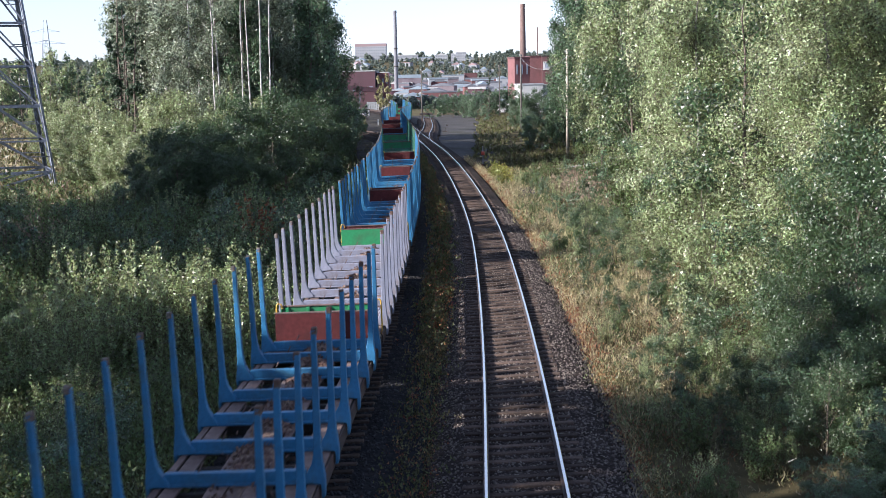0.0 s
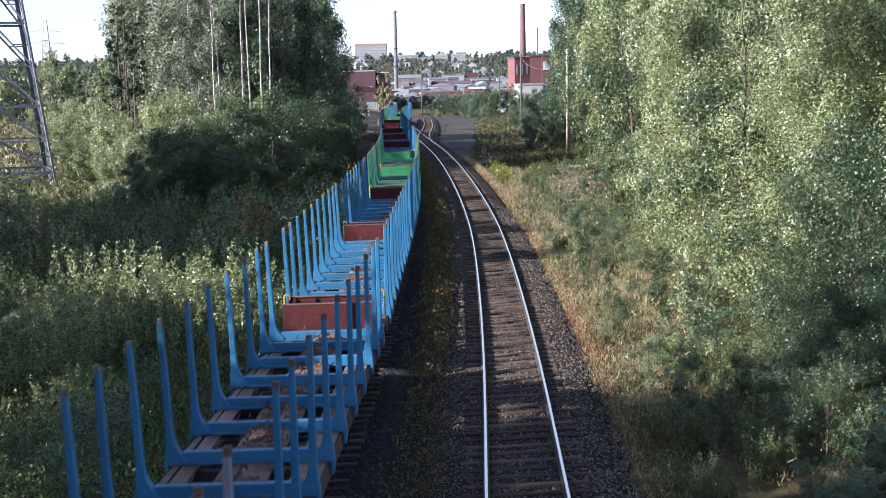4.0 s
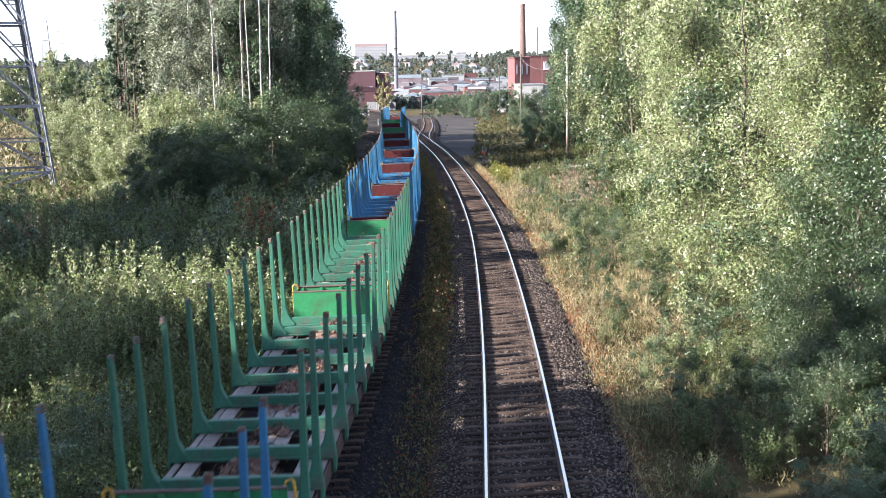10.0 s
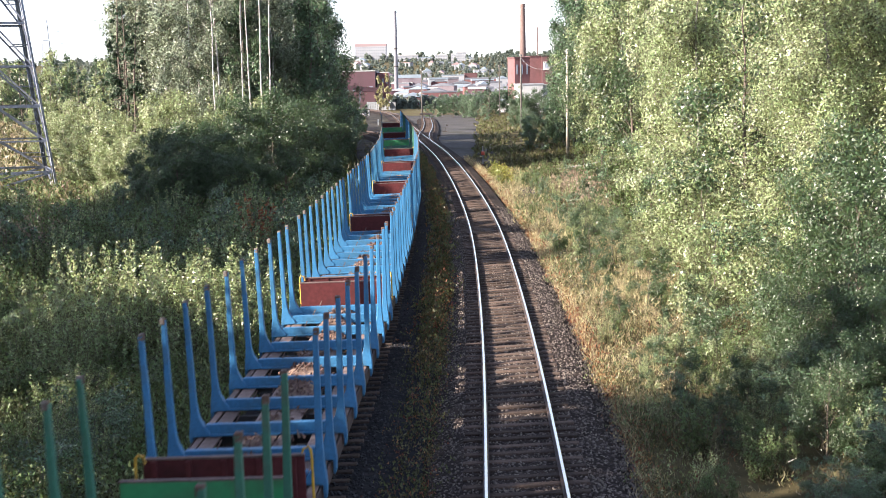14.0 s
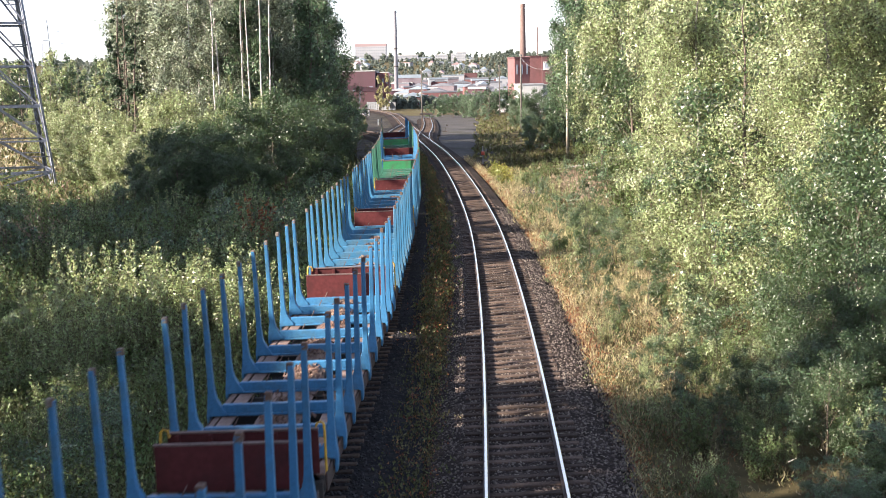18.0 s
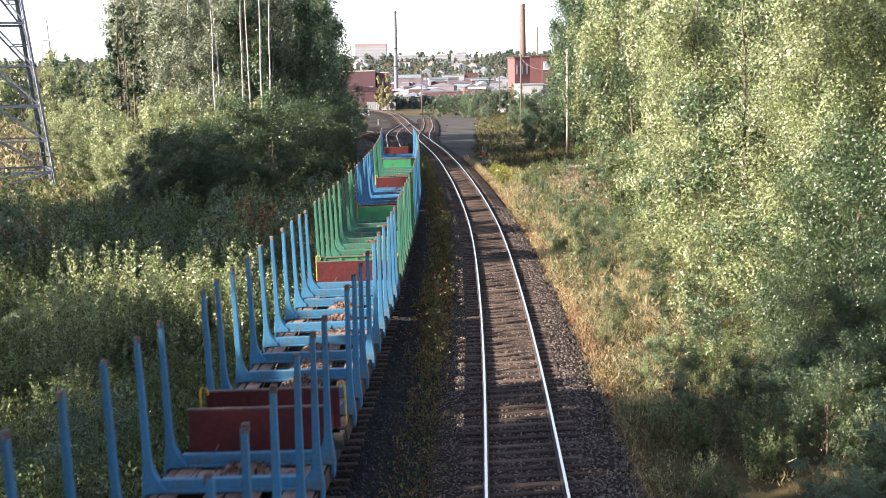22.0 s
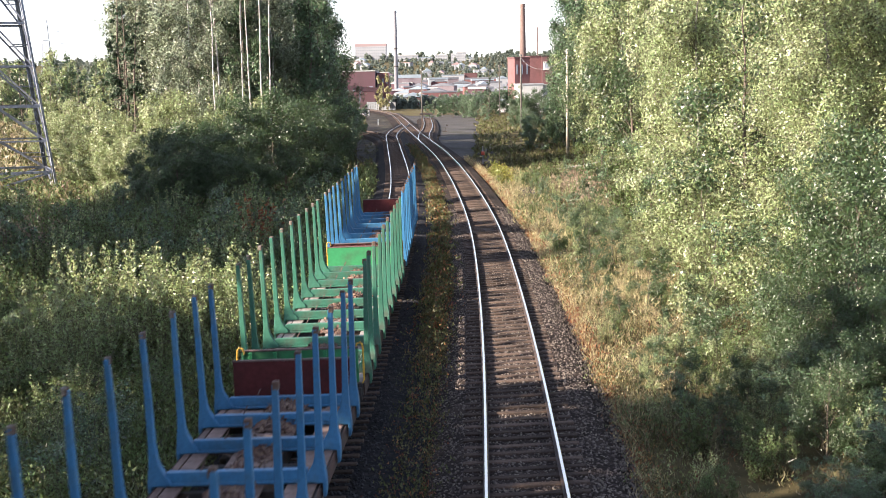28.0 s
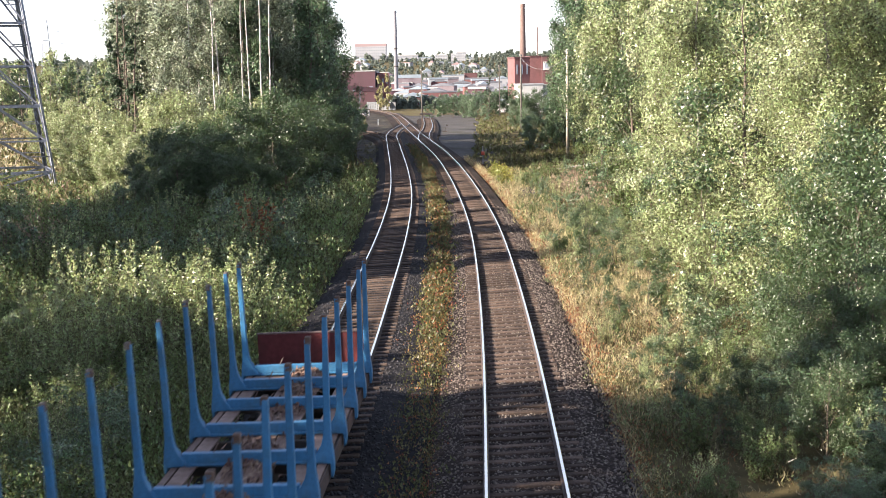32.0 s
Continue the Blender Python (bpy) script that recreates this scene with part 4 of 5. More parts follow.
weed_field("bank_weeds", "broad green weeds on the bank", 6500, right_strip(22, 130, k=1.4), L_WEED, 0.95, 16, 0.06, 6)
weed_field("bank_rust_weeds", "rust-brown withered weeds on the shaded bank", 1100, right_strip(22, 60, k=1.2), L_RED, 0.6, 12, 0.06, 26, 0.2)
weed_field("bank_brown_grass", "brown withered grass under the scrub", 2600, right_strip(22, 44, k=0.8), L_DRY, 0.45, 10, 0.06, 28, slim=0.17)
weed_field("bank_tall_herbs", "tall pale green herbs on the bank", 1700, right_strip(23, 90, k=1.0), L_WEED, 1.1, 16, 0.05, 27, 0.16)


def near_strip(rng, n):
    y = 31 + 95 * rng.uniform(0, 1, n) ** 1.1
    x = np.interp(y, MAIN[1], MAIN[0]) + 2.6 + np.abs(rng.normal(0, 1.0, n)) * np.clip(y / 32, 1, 2.6)
    keep = (rng.uniform(0, 1, n) < clump(x, y, 0.7) ** 1.5 * 1.3) & (x < np.interp(y, [30, 60, 130], [9.0, 10.5, 13.0])) & ~((np.abs(x - 4.4 * y / 137.7) < 0.7) & (y > 95))
    return x[keep], y[keep]


def patch(cx, cy, rx, ry):
    def region(rng, n):
        return cx + rx * rng.normal(0, 0.5, n), cy + ry * rng.normal(0, 0.5, n)
    return region


weed_field("straw_grass", "pale straw grass on the sunny bank", 4200, near_strip, L_STRAW, 0.6, 11, 0.062, 21, 0.16, 0.15)
weed_field("straw_patch", "pale straw grass among the shrubs of the bank", 1500, patch(8.2, 58, 2.2, 20), L_STRAW, 0.6, 11, 0.062, 29, 0.16, 0.15)
weed_field("goldenrod", "yellow flowering weeds beside the path", 300, patch(5.2, 116, 0.9, 9), L_YELLOW, 1.0, 12, 0.09, 22)
weed_field("willowherb_stalks", "dry pinkish willowherb stalks on the bank", 500, patch(10.4, 96, 1.6, 14), L_PINK, 1.3, 10, 0.08, 23)
weed_field("willowherb_clump", "faded pink willowherb in the meadow", 420, patch(-23.8, 71, 2.6, 4), L_PINK, 2.2, 10, 0.08, 24)


def bank_edge(rng, n):
    y = 22 + 120 * rng.uniform(0, 1, n) ** 1.3
    return np.interp(y, MAIN[1], MAIN[0]) + 2.3 + np.abs(rng.normal(0, 0.3, n)), y


weed_field("edge_red_weeds", "rust-red and straw weeds along the ballast edge", 1900, bank_edge, L_RED, 0.55, 11, 0.055, 9, 0.13)
weed_field("edge_dry_weeds", "straw-coloured weeds along the ballast edge", 1500, bank_edge, L_STRAW, 0.75, 12, 0.055, 10, 0.12, 0.2)


def between(rng, n):
    y = 22 + 150 * rng.uniform(0, 1, n) ** 1.7
    return (np.interp(y, MAIN[1], MAIN[0]) + np.interp(y, LOOP[1], LOOP[0])) / 2 + rng.normal(0, 0.3, n), y


weed_field("track_weeds", "yellowing weeds between the two tracks", 5200, between, L_GRASS, 0.75, 14, 0.075, 7, 0.17)
weed_field("track_red_weeds", "rust-red weeds between the two tracks", 2200, between, L_RED, 0.7, 12, 0.06, 8, 0.14)

# ---- tracks ----
build_track("main_track", "single ballasted railway track with timber sleepers, bright rails", MAIN, -60, 470, 22, 150, left=-0.42)
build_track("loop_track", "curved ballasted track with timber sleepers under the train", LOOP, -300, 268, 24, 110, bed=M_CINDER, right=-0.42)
build_track("spur_track", "short rusty siding that ends at a buffer stop", SPUR, 174, 303, 0, 0)
build_track("branch_track", "rusty siding that turns away behind bushes", SIDING, 172, 250, 0, 0, rusty=True)


# ---- ballast stones ----
def stones(name, label, line, y0, y1, n, lo, hi, material, seed, size=0.034):
    """Loose angular stones lying on a bed: squashed, turned octahedra."""
    rng = np.random.default_rng(seed)
    y = y0 + (y1 - y0) * rng.uniform(0, 1, n) ** 1.6
    o = rng.uniform(lo, hi, n)
    keep = np.abs(np.abs(o) - 0.797) > 0.1
    y, o = y[keep], o[keep]
    x = np.interp(y, line[1], line[0]) + o
    z = np.where(np.abs(o) < 1.45, -0.212, -0.205 - (np.abs(o) - 1.45) * 0.21) + 0.042 * o
    z = np.where(np.abs(o) > 1.95, -0.30 - (np.abs(o) - 1.95) * 0.5 + 0.042 * o, z)
    c = np.stack([x, y, z], 1)
    k = len(c)
    s = size * rng.uniform(0.5, 1.5, (k, 1))
    d = rng.normal(size=(k, 3))
    d /= np.linalg.norm(d, axis=1)[:, None]
    e = np.cross(d, rng.normal(size=(k, 3)))
    e /= np.linalg.norm(e, axis=1)[:, None]
    f = np.cross(d, e)
    p = [c + d * s, c - d * s, c + e * s * 0.8, c - e * s * 0.8, c + f * s * 0.6, c - f * s * 0.6]
    v = np.stack(p, 1).reshape(-1, 3).astype(np.float32)
    tri = np.array([(0, 2, 4), (2, 1, 4), (1, 3, 4), (3, 0, 4), (2, 0, 5), (1, 2, 5), (3, 1, 5), (0, 3, 5)])
    idx = (np.arange(k)[:, None, None] * 6 + tri[None]).reshape(-1).astype(np.int32)
    me = bpy.data.meshes.new(name)
    me.vertices.add(len(v))
    me.vertices.foreach_set("co", v.ravel())
    me.loops.add(len(idx))
    me.loops.foreach_set("vertex_index", idx)
    me.polygons.add(len(idx) // 3)
    me.polygons.foreach_set("loop_start", np.arange(0, len(idx), 3, dtype=np.int32))
    me.update(calc_edges=True)
    me.materials.append(material)
    tagged(new(name, me), label, "gravel", kind="stuff")


stones("ballast_stones", "crushed grey-brown ballast stones on the main track", MAIN, 21, 85, 36000, -2.4, 2.5, M_STONE, 1, 0.036)
stones("dark_ballast_stones", "dark ballast stones on the curved track", LOOP, 24, 75, 13000, -1.9, 2.3, M_STONED, 2, 0.042)

# ---- poles, signals and fittings beside the line ----
M_CINDERG = mat("brown_cinder_ground", (0.036, 0.032, 0.031), 0.95, spots=(0.08, 0.075, 0.05), spot_scale=0.4, spot_amount=0.5, grain=8, grain_amount=0.5, bump=0.5, spec=0.1)
M_POLE = mat("weathered_pole", (0.11, 0.10, 0.088), 0.9, spots=(0.075, 0.065, 0.058), grain=12)
M_POLEL = mat("pale_wooden_pole", (0.36, 0.33, 0.27), 0.9, spots=(0.25, 0.22, 0.18), grain=12)
M_GALV = mat("galvanised_steel", (0.24, 0.26, 0.31), 0.5, metal=0.4, spots=(0.13, 0.13, 0.15), grain=8)
M_RED = mat("red_signal_paint", (0.40, 0.05, 0.03), 0.5, grain=20, grain_amount=0.1)
M_WHITE = mat("white_paint", (0.416, 0.416, 0.408), 0.7, spots=(0.336, 0.328, 0.320), spot_scale=0.4, grain=4, grain_amount=0.06)
M_WIRE = mat("wire", (0.25, 0.25, 0.26), 0.6, grain=5, grain_amount=0.1, bump=0)


def ground_z(x, y):
    return float(height(np.array(float(x)), np.array(float(y))))


def pole(x, y, h, label, m, r=0.11, arm=True):
    t = thing("telegraph_pole", label, "pole", pose(x, y, ground_z(x, y)), group="poles along the line")
    b = Build()
    b.tube([(0, 0, -0.4), (0, 0, h * 0.5), (0, 0, h)], [r * 1.25, r * 1.1, r * 0.9], 10)
    post = part("post", b.mesh("post", m, smooth=True), t)
    if arm:
        b = Build()
        b.box((0, 0.12, h - 0.35), (0.5, 0.06, 0.09))
        part("bracket", b.mesh("bracket", M_GALV, bevel=0.01), post)
        for s in (-0.2, 0.2):
            b = Build()
            b.tube([(s, 0.12, h - 0.3), (s, 0.12, h - 0.22), (s, 0.12, h - 0.12)], [0.045, 0.055, 0.03], 8)
            part("insulator", b.mesh("insulator", M_WHITE, smooth=True), post)


pole(13.89, 143, 11.67, "pale weathered wooden pole at the woodland edge", M_POLEL, 0.14)
pole(13.6, 220, 12.9, "dark wooden pole above the bushes", M_POLE, 0.14)
pole(-4.4, 312, 12.0, "dark wooden pole behind the buffer stop", M_POLE, 0.13)
pole(21.5, 122, 17.0, "grey pole half hidden in birch leaves", M_POLE, 0.14)
pole(-27.5, 480, 13.0, "pale pole beside the red hall", M_POLEL, 0.16)
pole(13.6, 300, 12.2, "dark pole behind the far bushes", M_POLE, 0.12)


def wire(a, c, sag, label="thin sagging overhead wire"):
    b = Build()
    a, c = Vector(a), Vector(c)
    b.tube([a.lerp(c, i / 16) - Vector((0, 0, sag * 4 * (i / 16) * (1 - i / 16))) for i in range(17)], 0.02, 4)
    tagged(new("overhead_wire", b.mesh("overhead_wire", M_WIRE)), label, "wire", "overhead wires")


wire((13.6, 220.1, 11.8), (13.89, 143.1, 10.55), 1.6)
wire((13.89, 143.1, 10.55), (19.5, 121, 14.2), 0.7)
wire((10.2, 118, 0.0), (15.4, 110, 1.6), 0.15, "slack stay wire low over the grass")


def switch_stand(x, y):
    z = ground_z(x, y)
    t = thing("switch_stand", "red and white point indicator on a thin post", "signal", pose(x, y, z))
    b = Build()
    b.box((0, 0, 0.09), (0.5, 0.7, 0.18))
    part("base", b.mesh("base", M_DARK, bevel=0.02), t)
    b = Build()
    b.tube([(0, 0, 0.1), (0, 0, 1.25)], 0.06, 8)
    part("post", b.mesh("post", M_GALV), t)
    b = Build()
    b.box((0, 0, 1.28), (0.36, 0.3, 0.36))
    b.tube([(0, -0.22, 1.28), (0, -0.15, 1.28)], 0.12, 12)
    part("lantern", b.mesh("lantern", M_RED, bevel=0.03), t, "red lantern box")
    b = Build()
    b.box((0, 0, 1.75), (0.12, 0.05, 0.55))
    part("vane", b.mesh("vane", M_WHITE, bevel=0.01), t, "white upright vane")
    b = Build()
    b.tube([(0.1, 0, 0.3), (0.35, 0, 0.42), (0.6, 0, 0.3)], 0.03, 6)
    part("lever", b.mesh("lever", M_DARK), t)


switch_stand(4.4, 137.7)


def point_lever(x, y, label, s=1.0):
    t = thing("point_lever", label, "point lever", pose(x, y, ground_z(x, y)))
    b = Build()
    b.box((0, 0, 0.12), (0.9 * s, 0.5, 0.24))
    part("base", b.mesh("base", M_DARK, bevel=0.03), t)
    b = Build()
    b.tube([(0, 0, 0.2), (0.1, 0, 0.7), (0.32, 0, 1.15)], 0.05, 6)
    part("lever", b.mesh("lever", M_DARK), t)
    b = Build()
    b.tube([(0.36, -0.1, 1.17), (0.36, 0.1, 1.17)], 0.17, 12)
    part("weight", b.mesh("weight", M_DARK), t)


point_lever(0.7, 228, "black point lever with a round weight")
point_lever(-0.6, 187, "low dark point machine beside the turnout", 1.3)

t = thing("marker_post", "short white concrete marker post", "post", pose(-13.0, 272, ground_z(-13, 272)))
b = Build()
b.box((0, 0, 0.65), (0.3, 0.2, 1.5))
part("post", b.mesh("post", M_WHITE, bevel=0.03), t)

# buffer stop
t = thing("buffer_stop", "dark steel buffer stop at the end of the siding", "buffer stop", pose(-3.3, 302, -0.2))
for s in (-1, 1):
    b = Build()
    b.box((s * 0.8, 0, 0.55), (0.18, 0.22, 1.3))
    b.tube([(s * 0.8, 0.1, 1.0), (s * 0.8, 1.7, 0.0)], 0.1, 6)
    part("upright", b.mesh("upright", M_DARK, bevel=0.02), t)
b = Build()
b.box((0, -0.16, 1.02), (3.2, 0.26, 0.42))
part("beam", b.mesh("beam", M_DARK, bevel=0.03), t)


# metal fence, sheet by sheet, and the little hut
M_SHEET = mat("grey_fence_sheet", (0.12, 0.13, 0.14), 0.5, metal=0.2, spots=(0.09, 0.10, 0.105), spot_scale=0.8, grain=3, vary=0.2)
t = thing("metal_fence", "grey fence of upright metal sheets beyond the curve", "fence", pose(-19.2, 424, ground_z(-19, 424), 0, 0, -35))
b = Build()
b.box((0, 0, 1.45), (0.66, 0.05, 2.7))
b.box((-0.3, -0.05, 1.45), (0.06, 0.06, 2.7))
me = b.mesh("sheet", M_SHEET, bevel=0.01)
for i in range(16):
    part("sheet", me, t, at=pose(-5.6 + 0.74 * i, 0, 0))
t = thing("relay_hut", "small white trackside hut with a flat roof", "hut", pose(-20.5, 352, ground_z(-20, 352)))
b = Build()
b.box((0, 0, 0.9), (2.6, 1.8, 1.9))
part("wall", b.mesh("wall", M_WHITE, bevel=0.03), t)
b = Build()
b.box((0, 0, 1.93), (2.9, 2.1, 0.16))
part("roof", b.mesh("roof", M_DARK, bevel=0.02), t)
b = Build()
b.box((0.4, -0.93, 0.85), (0.8, 0.05, 1.6))
part("door", b.mesh("door", M_GALV, bevel=0.01), t)


part_bed = ribbon(MAIN, [(-9.6, -0.70), (-3.0, -0.62), (3.2, -0.62), (4.6, -0.72)], 140, 440, 4.0, tilt=False)
tagged(new("cinder_ground", part_bed.mesh("cinder_ground", M_CINDERG)), "dark cinder ground round the turnouts", "ground", kind="structure")


# gravel yard beside the siding, with a ragged edge sunk into the grass
b = Build()
ys = np.arange(132, 346, 4.0)
for y in ys:
    xl, xr = float(np.interp(y, MAIN[1], MAIN[0])) + 2.0, float(yard_edge(y))
    b.v += [(xl, y, -0.60), (xl + (xr - xl) * 0.55, y, -0.57), (xr - 0.4, y, -0.60), (xr + 0.5, y, ground_z(xr, y) - 0.06)]
b.f = [(4 * i + j, 4 * i + j + 1, 4 * i + j + 5, 4 * i + j + 4) for i in range(len(ys) - 1) for j in range(3)]
tagged(new("gravel_yard", b.mesh("gravel_yard", M_GRAVEL)), "grey trodden gravel yard beside the siding", "gravel yard", kind="structure")
b = Build()
pts = [(2.0, 210), (5.4, 165), (6.0, 120), (6.9, 92), (7.3, 78)]
for x, y in pts:
    w = 0.6 + (y - 70) * 0.006
    b.v += [(x - w, y, ground_z(x, y) + 0.05), (x + w, y, ground_z(x, y) + 0.05)]
b.f = [(2 * i, 2 * i + 1, 2 * i + 3, 2 * i + 2) for i in range(len(pts) - 1)]
tagged(new("footpath", b.mesh("footpath", M_GRAVEL)), "trodden gravel path through the grass", "path", kind="structure")


# ---- lattice pylon ----
def pylon(x, y, z, turn, side, h, label, r=0.07, levels=(0, 2.3, 5.0, 8.0, 11.5, 15.2, 19.0, 23.0, 27.0)):
    t = thing("lattice_pylon", label, "pylon", pose(x, y, z, 0, 0, turn))

    def corner(i, zz):
        w = side / 2 * (1 - 0.82 * zz / h)
        return Vector((w * (1, 1, -1, -1)[i], w * (-1, 1, 1, -1)[i], zz))

    def bar(name, a, c, rad):
        b = Build()
        d = (c - a)
        m = Matrix.Translation((a + c) / 2) @ d.to_track_quat("Z", "X").to_matrix().to_4x4()
        b.box((0, rad * 0.9, 0), (rad * 2, rad * 0.3, d.length), m)
        b.box((rad * 0.9, 0, 0), (rad * 0.3, rad * 2, d.length), m)
        part(name, b.mesh(name, M_GALV), t)

    for i in range(4):
        bar("leg", corner(i, -0.5), corner(i, h), r * 1.5)
        b = Build()
        b.box(tuple(corner(i, -0.1)), (0.7, 0.7, 0.7))
        part("footing", b.mesh("footing", M_WHITE, bevel=0.04), t)
        j = (i + 1) % 4
        for k, (z0, z1) in enumerate(zip(levels[:-1], levels[1:])):
            bar("strut", corner(i, z1), corner(j, z1), r * (1.1 if k % 2 == 0 else 0.7))
            mid = (corner(i, z1) + corner(j, z1)) / 2 if z1 - z0 > 2.5 else corner(j, z1)
            bar("brace", corner(i, z0), mid, r * 0.8)
            bar("brace", corner(j, z0), mid if z1 - z0 > 2.5 else corner(i, z1), r * 0.8)
            if z1 - z0 > 2.5:
                zz = (z0 + z1) / 2
                bar("strut", corner(i, zz), corner(i, z0).lerp(mid, 0.5), r * 0.5)
                bar("strut", corner(j, zz), corner(j, z0).lerp(mid, 0.5), r * 0.5)
    for zz, w in ((h - 7, 5.5), (h - 3.5, 4.2)):
        for s in (-1, 1):
            bar("crossarm", Vector((0, 0, zz + 0.9)), Vector((s * w, 0, zz)), r)
            bar("crossarm", Vector((0, 0, zz)), Vector((s * w, 0, zz)), r)


pylon(-39.4, 115.9, -1.45, 21, 9.0, 31, "grey galvanised lattice pylon standing in the meadow", 0.09)
pylon(-118, 395, -1.4, 10, 5, 30, "distant thin lattice pylon over the far wood", 0.035, (0, 6, 12, 18, 24))


# ---- factory and town ----
M_BRICK = mat("red_brick", (0.105, 0.05, 0.052), 0.9, spots=(0.08, 0.042, 0.042), spot_scale=0.3, grain=3, grain_amount=0.15)
# pale red walls; at the factory it holds the sunlit side's lightness
M_BRICKP = mat("pale_lit_red_wall", (0.175, 0.08, 0.08), 0.9, spots=(0.14, 0.07, 0.068), spot_scale=0.3, grain=3, grain_amount=0.12)
M_MAROON = mat("maroon_cladding", (0.085, 0.04, 0.05), 0.7, spots=(0.07, 0.036, 0.042), spot_scale=0.2, grain=2, grain_amount=0.1)
M_WORKS = mat("dull_pink_cladding", (0.173, 0.143, 0.158), 0.8, spots=(0.128, 0.098, 0.112), spot_scale=0.15, grain=1.5, grain_amount=0.12)
M_PALE = mat("pale_render", (0.304, 0.314, 0.330), 0.8, spots=(0.264, 0.271, 0.284), spot_scale=0.1, grain=1, grain_amount=0.05)
M_BLUEROOF = mat("grey_blue_roof", (0.223, 0.267, 0.310), 0.6, spots=(0.186, 0.223, 0.260), spot_scale=0.1, grain=1, grain_amount=0.06)
M_GLASS = mat("dark_window", (0.22, 0.25, 0.30), 0.15, grain=1, grain_amount=0.1, bump=0)
M_PINKROOF = mat("faded_red_roof", (0.280, 0.203, 0.203), 0.8, grain=1, grain_amount=0.08)
# town windows lightened, with haze painted into the glass colour
M_GLASSF = mat("hazed_far_window", (0.204, 0.216, 0.240), 0.3, grain=1, grain_amount=0.1, bump=0)
M_CHIMG = mat("grey_steel_chimney", (0.17, 0.17, 0.19), 0.7, spots=(0.13, 0.13, 0.145), spot_scale=0.2, grain=2, grain_amount=0.15)
M_DULLROOF = mat("dull_grey_roof", (0.140, 0.147, 0.168), 0.8, spots=(0.105, 0.108, 0.119), spot_scale=0.2, grain=1, grain_amount=0.1)
M_CHIM = mat("dark_chimney_brick", (0.17, 0.115, 0.10), 0.9, spots=(0.12, 0.085, 0.075), spot_scale=0.2, grain=2, grain_amount=0.2)


def chimney(name, x, y, z0, h, r0, r1, m, label, bands=()):
    t = thing(name, label, "chimney", pose(x, y, z0))
    b = Build()
    b.tube([(0, 0, 0), (0, 0, h)], [r0, r1], 20)
    b.tube([(0, 0, h - 0.8), (0, 0, h + 0.15)], [r1 * 1.12, r1 * 1.12], 20)
    part("shaft", b.mesh("shaft", m, smooth=False), t)
    for z in bands:
        b = Build()
        k = r0 + (r1 - r0) * z / h
        b.tube([(0, 0, z), (0, 0, z + 0.5)], k * 1.12, 20)
        part("band", b.mesh("band", M_DARK), t)


chimney("factory_chimney", -20.0, 600, ground_z(-20, 600), 41.2, 0.95, 0.72, M_CHIMG, "slender grey steel chimney above the works", (16, 24))
chimney("brick_chimney", 27.0, 425, ground_z(27, 425), 32.4, 1.35, 0.72, M_CHIM, "tapering brown brick chimney of the red factory")
chimney("thin_flue", 32.1, 430, ground_z(32, 430), 25.2, 0.2, 0.2, M_CHIM, "thin steel flue beside the brick chimney")


def house(name, label, category, x0, x1, y, depth, z0, z1, wall, roof, storeys=0, bays=0, roof_h=0.5, turn=0.0, win=(0.5, 0.5), roof_over=0.3, gable=0.0):
    """A block with its roof, and a grid of real windows on the faces towards the line."""
    cx, w, h = (x0 + x1) / 2, x1 - x0, z1 - z0
    t = thing(name, label, category, pose(cx, y + depth / 2, z0, 0, 0, turn))
    b = Build()
    b.box((0, 0, h / 2), (w, depth, h))
    part("wall", b.mesh("wall", wall), t)
    b = Build()
    if gable:
        b.loft([[(-w / 2 - 0.2, -depth / 2 - 0.2, h), (w / 2 + 0.2, -depth / 2 - 0.2, h), (0, -depth / 2 - 0.2, h + gable)],
                [(-w / 2 - 0.2, depth / 2 + 0.2, h), (w / 2 + 0.2, depth / 2 + 0.2, h), (0, depth / 2 + 0.2, h + gable)]])
    else:
        b.box((0, 0, h + roof_h / 2), (w + roof_over, depth + roof_over, roof_h))
    part("roof", b.mesh("roof", roof), t)
    if storeys:
        sw, sh = w / bays, h / storeys
        b = Build()
        b.box((0, 0, 0), (sw * win[0], 0.25, sh * win[1]))
        me = b.mesh("window", M_GLASSF if y > 800 else M_GLASS)
        for i in range(storeys):
            for j in range(bays):
                part("window", me, t, at=pose(-w / 2 + sw * (j + 0.5), -depth / 2 - 0.02, sh * (i + 0.55)))
    return t


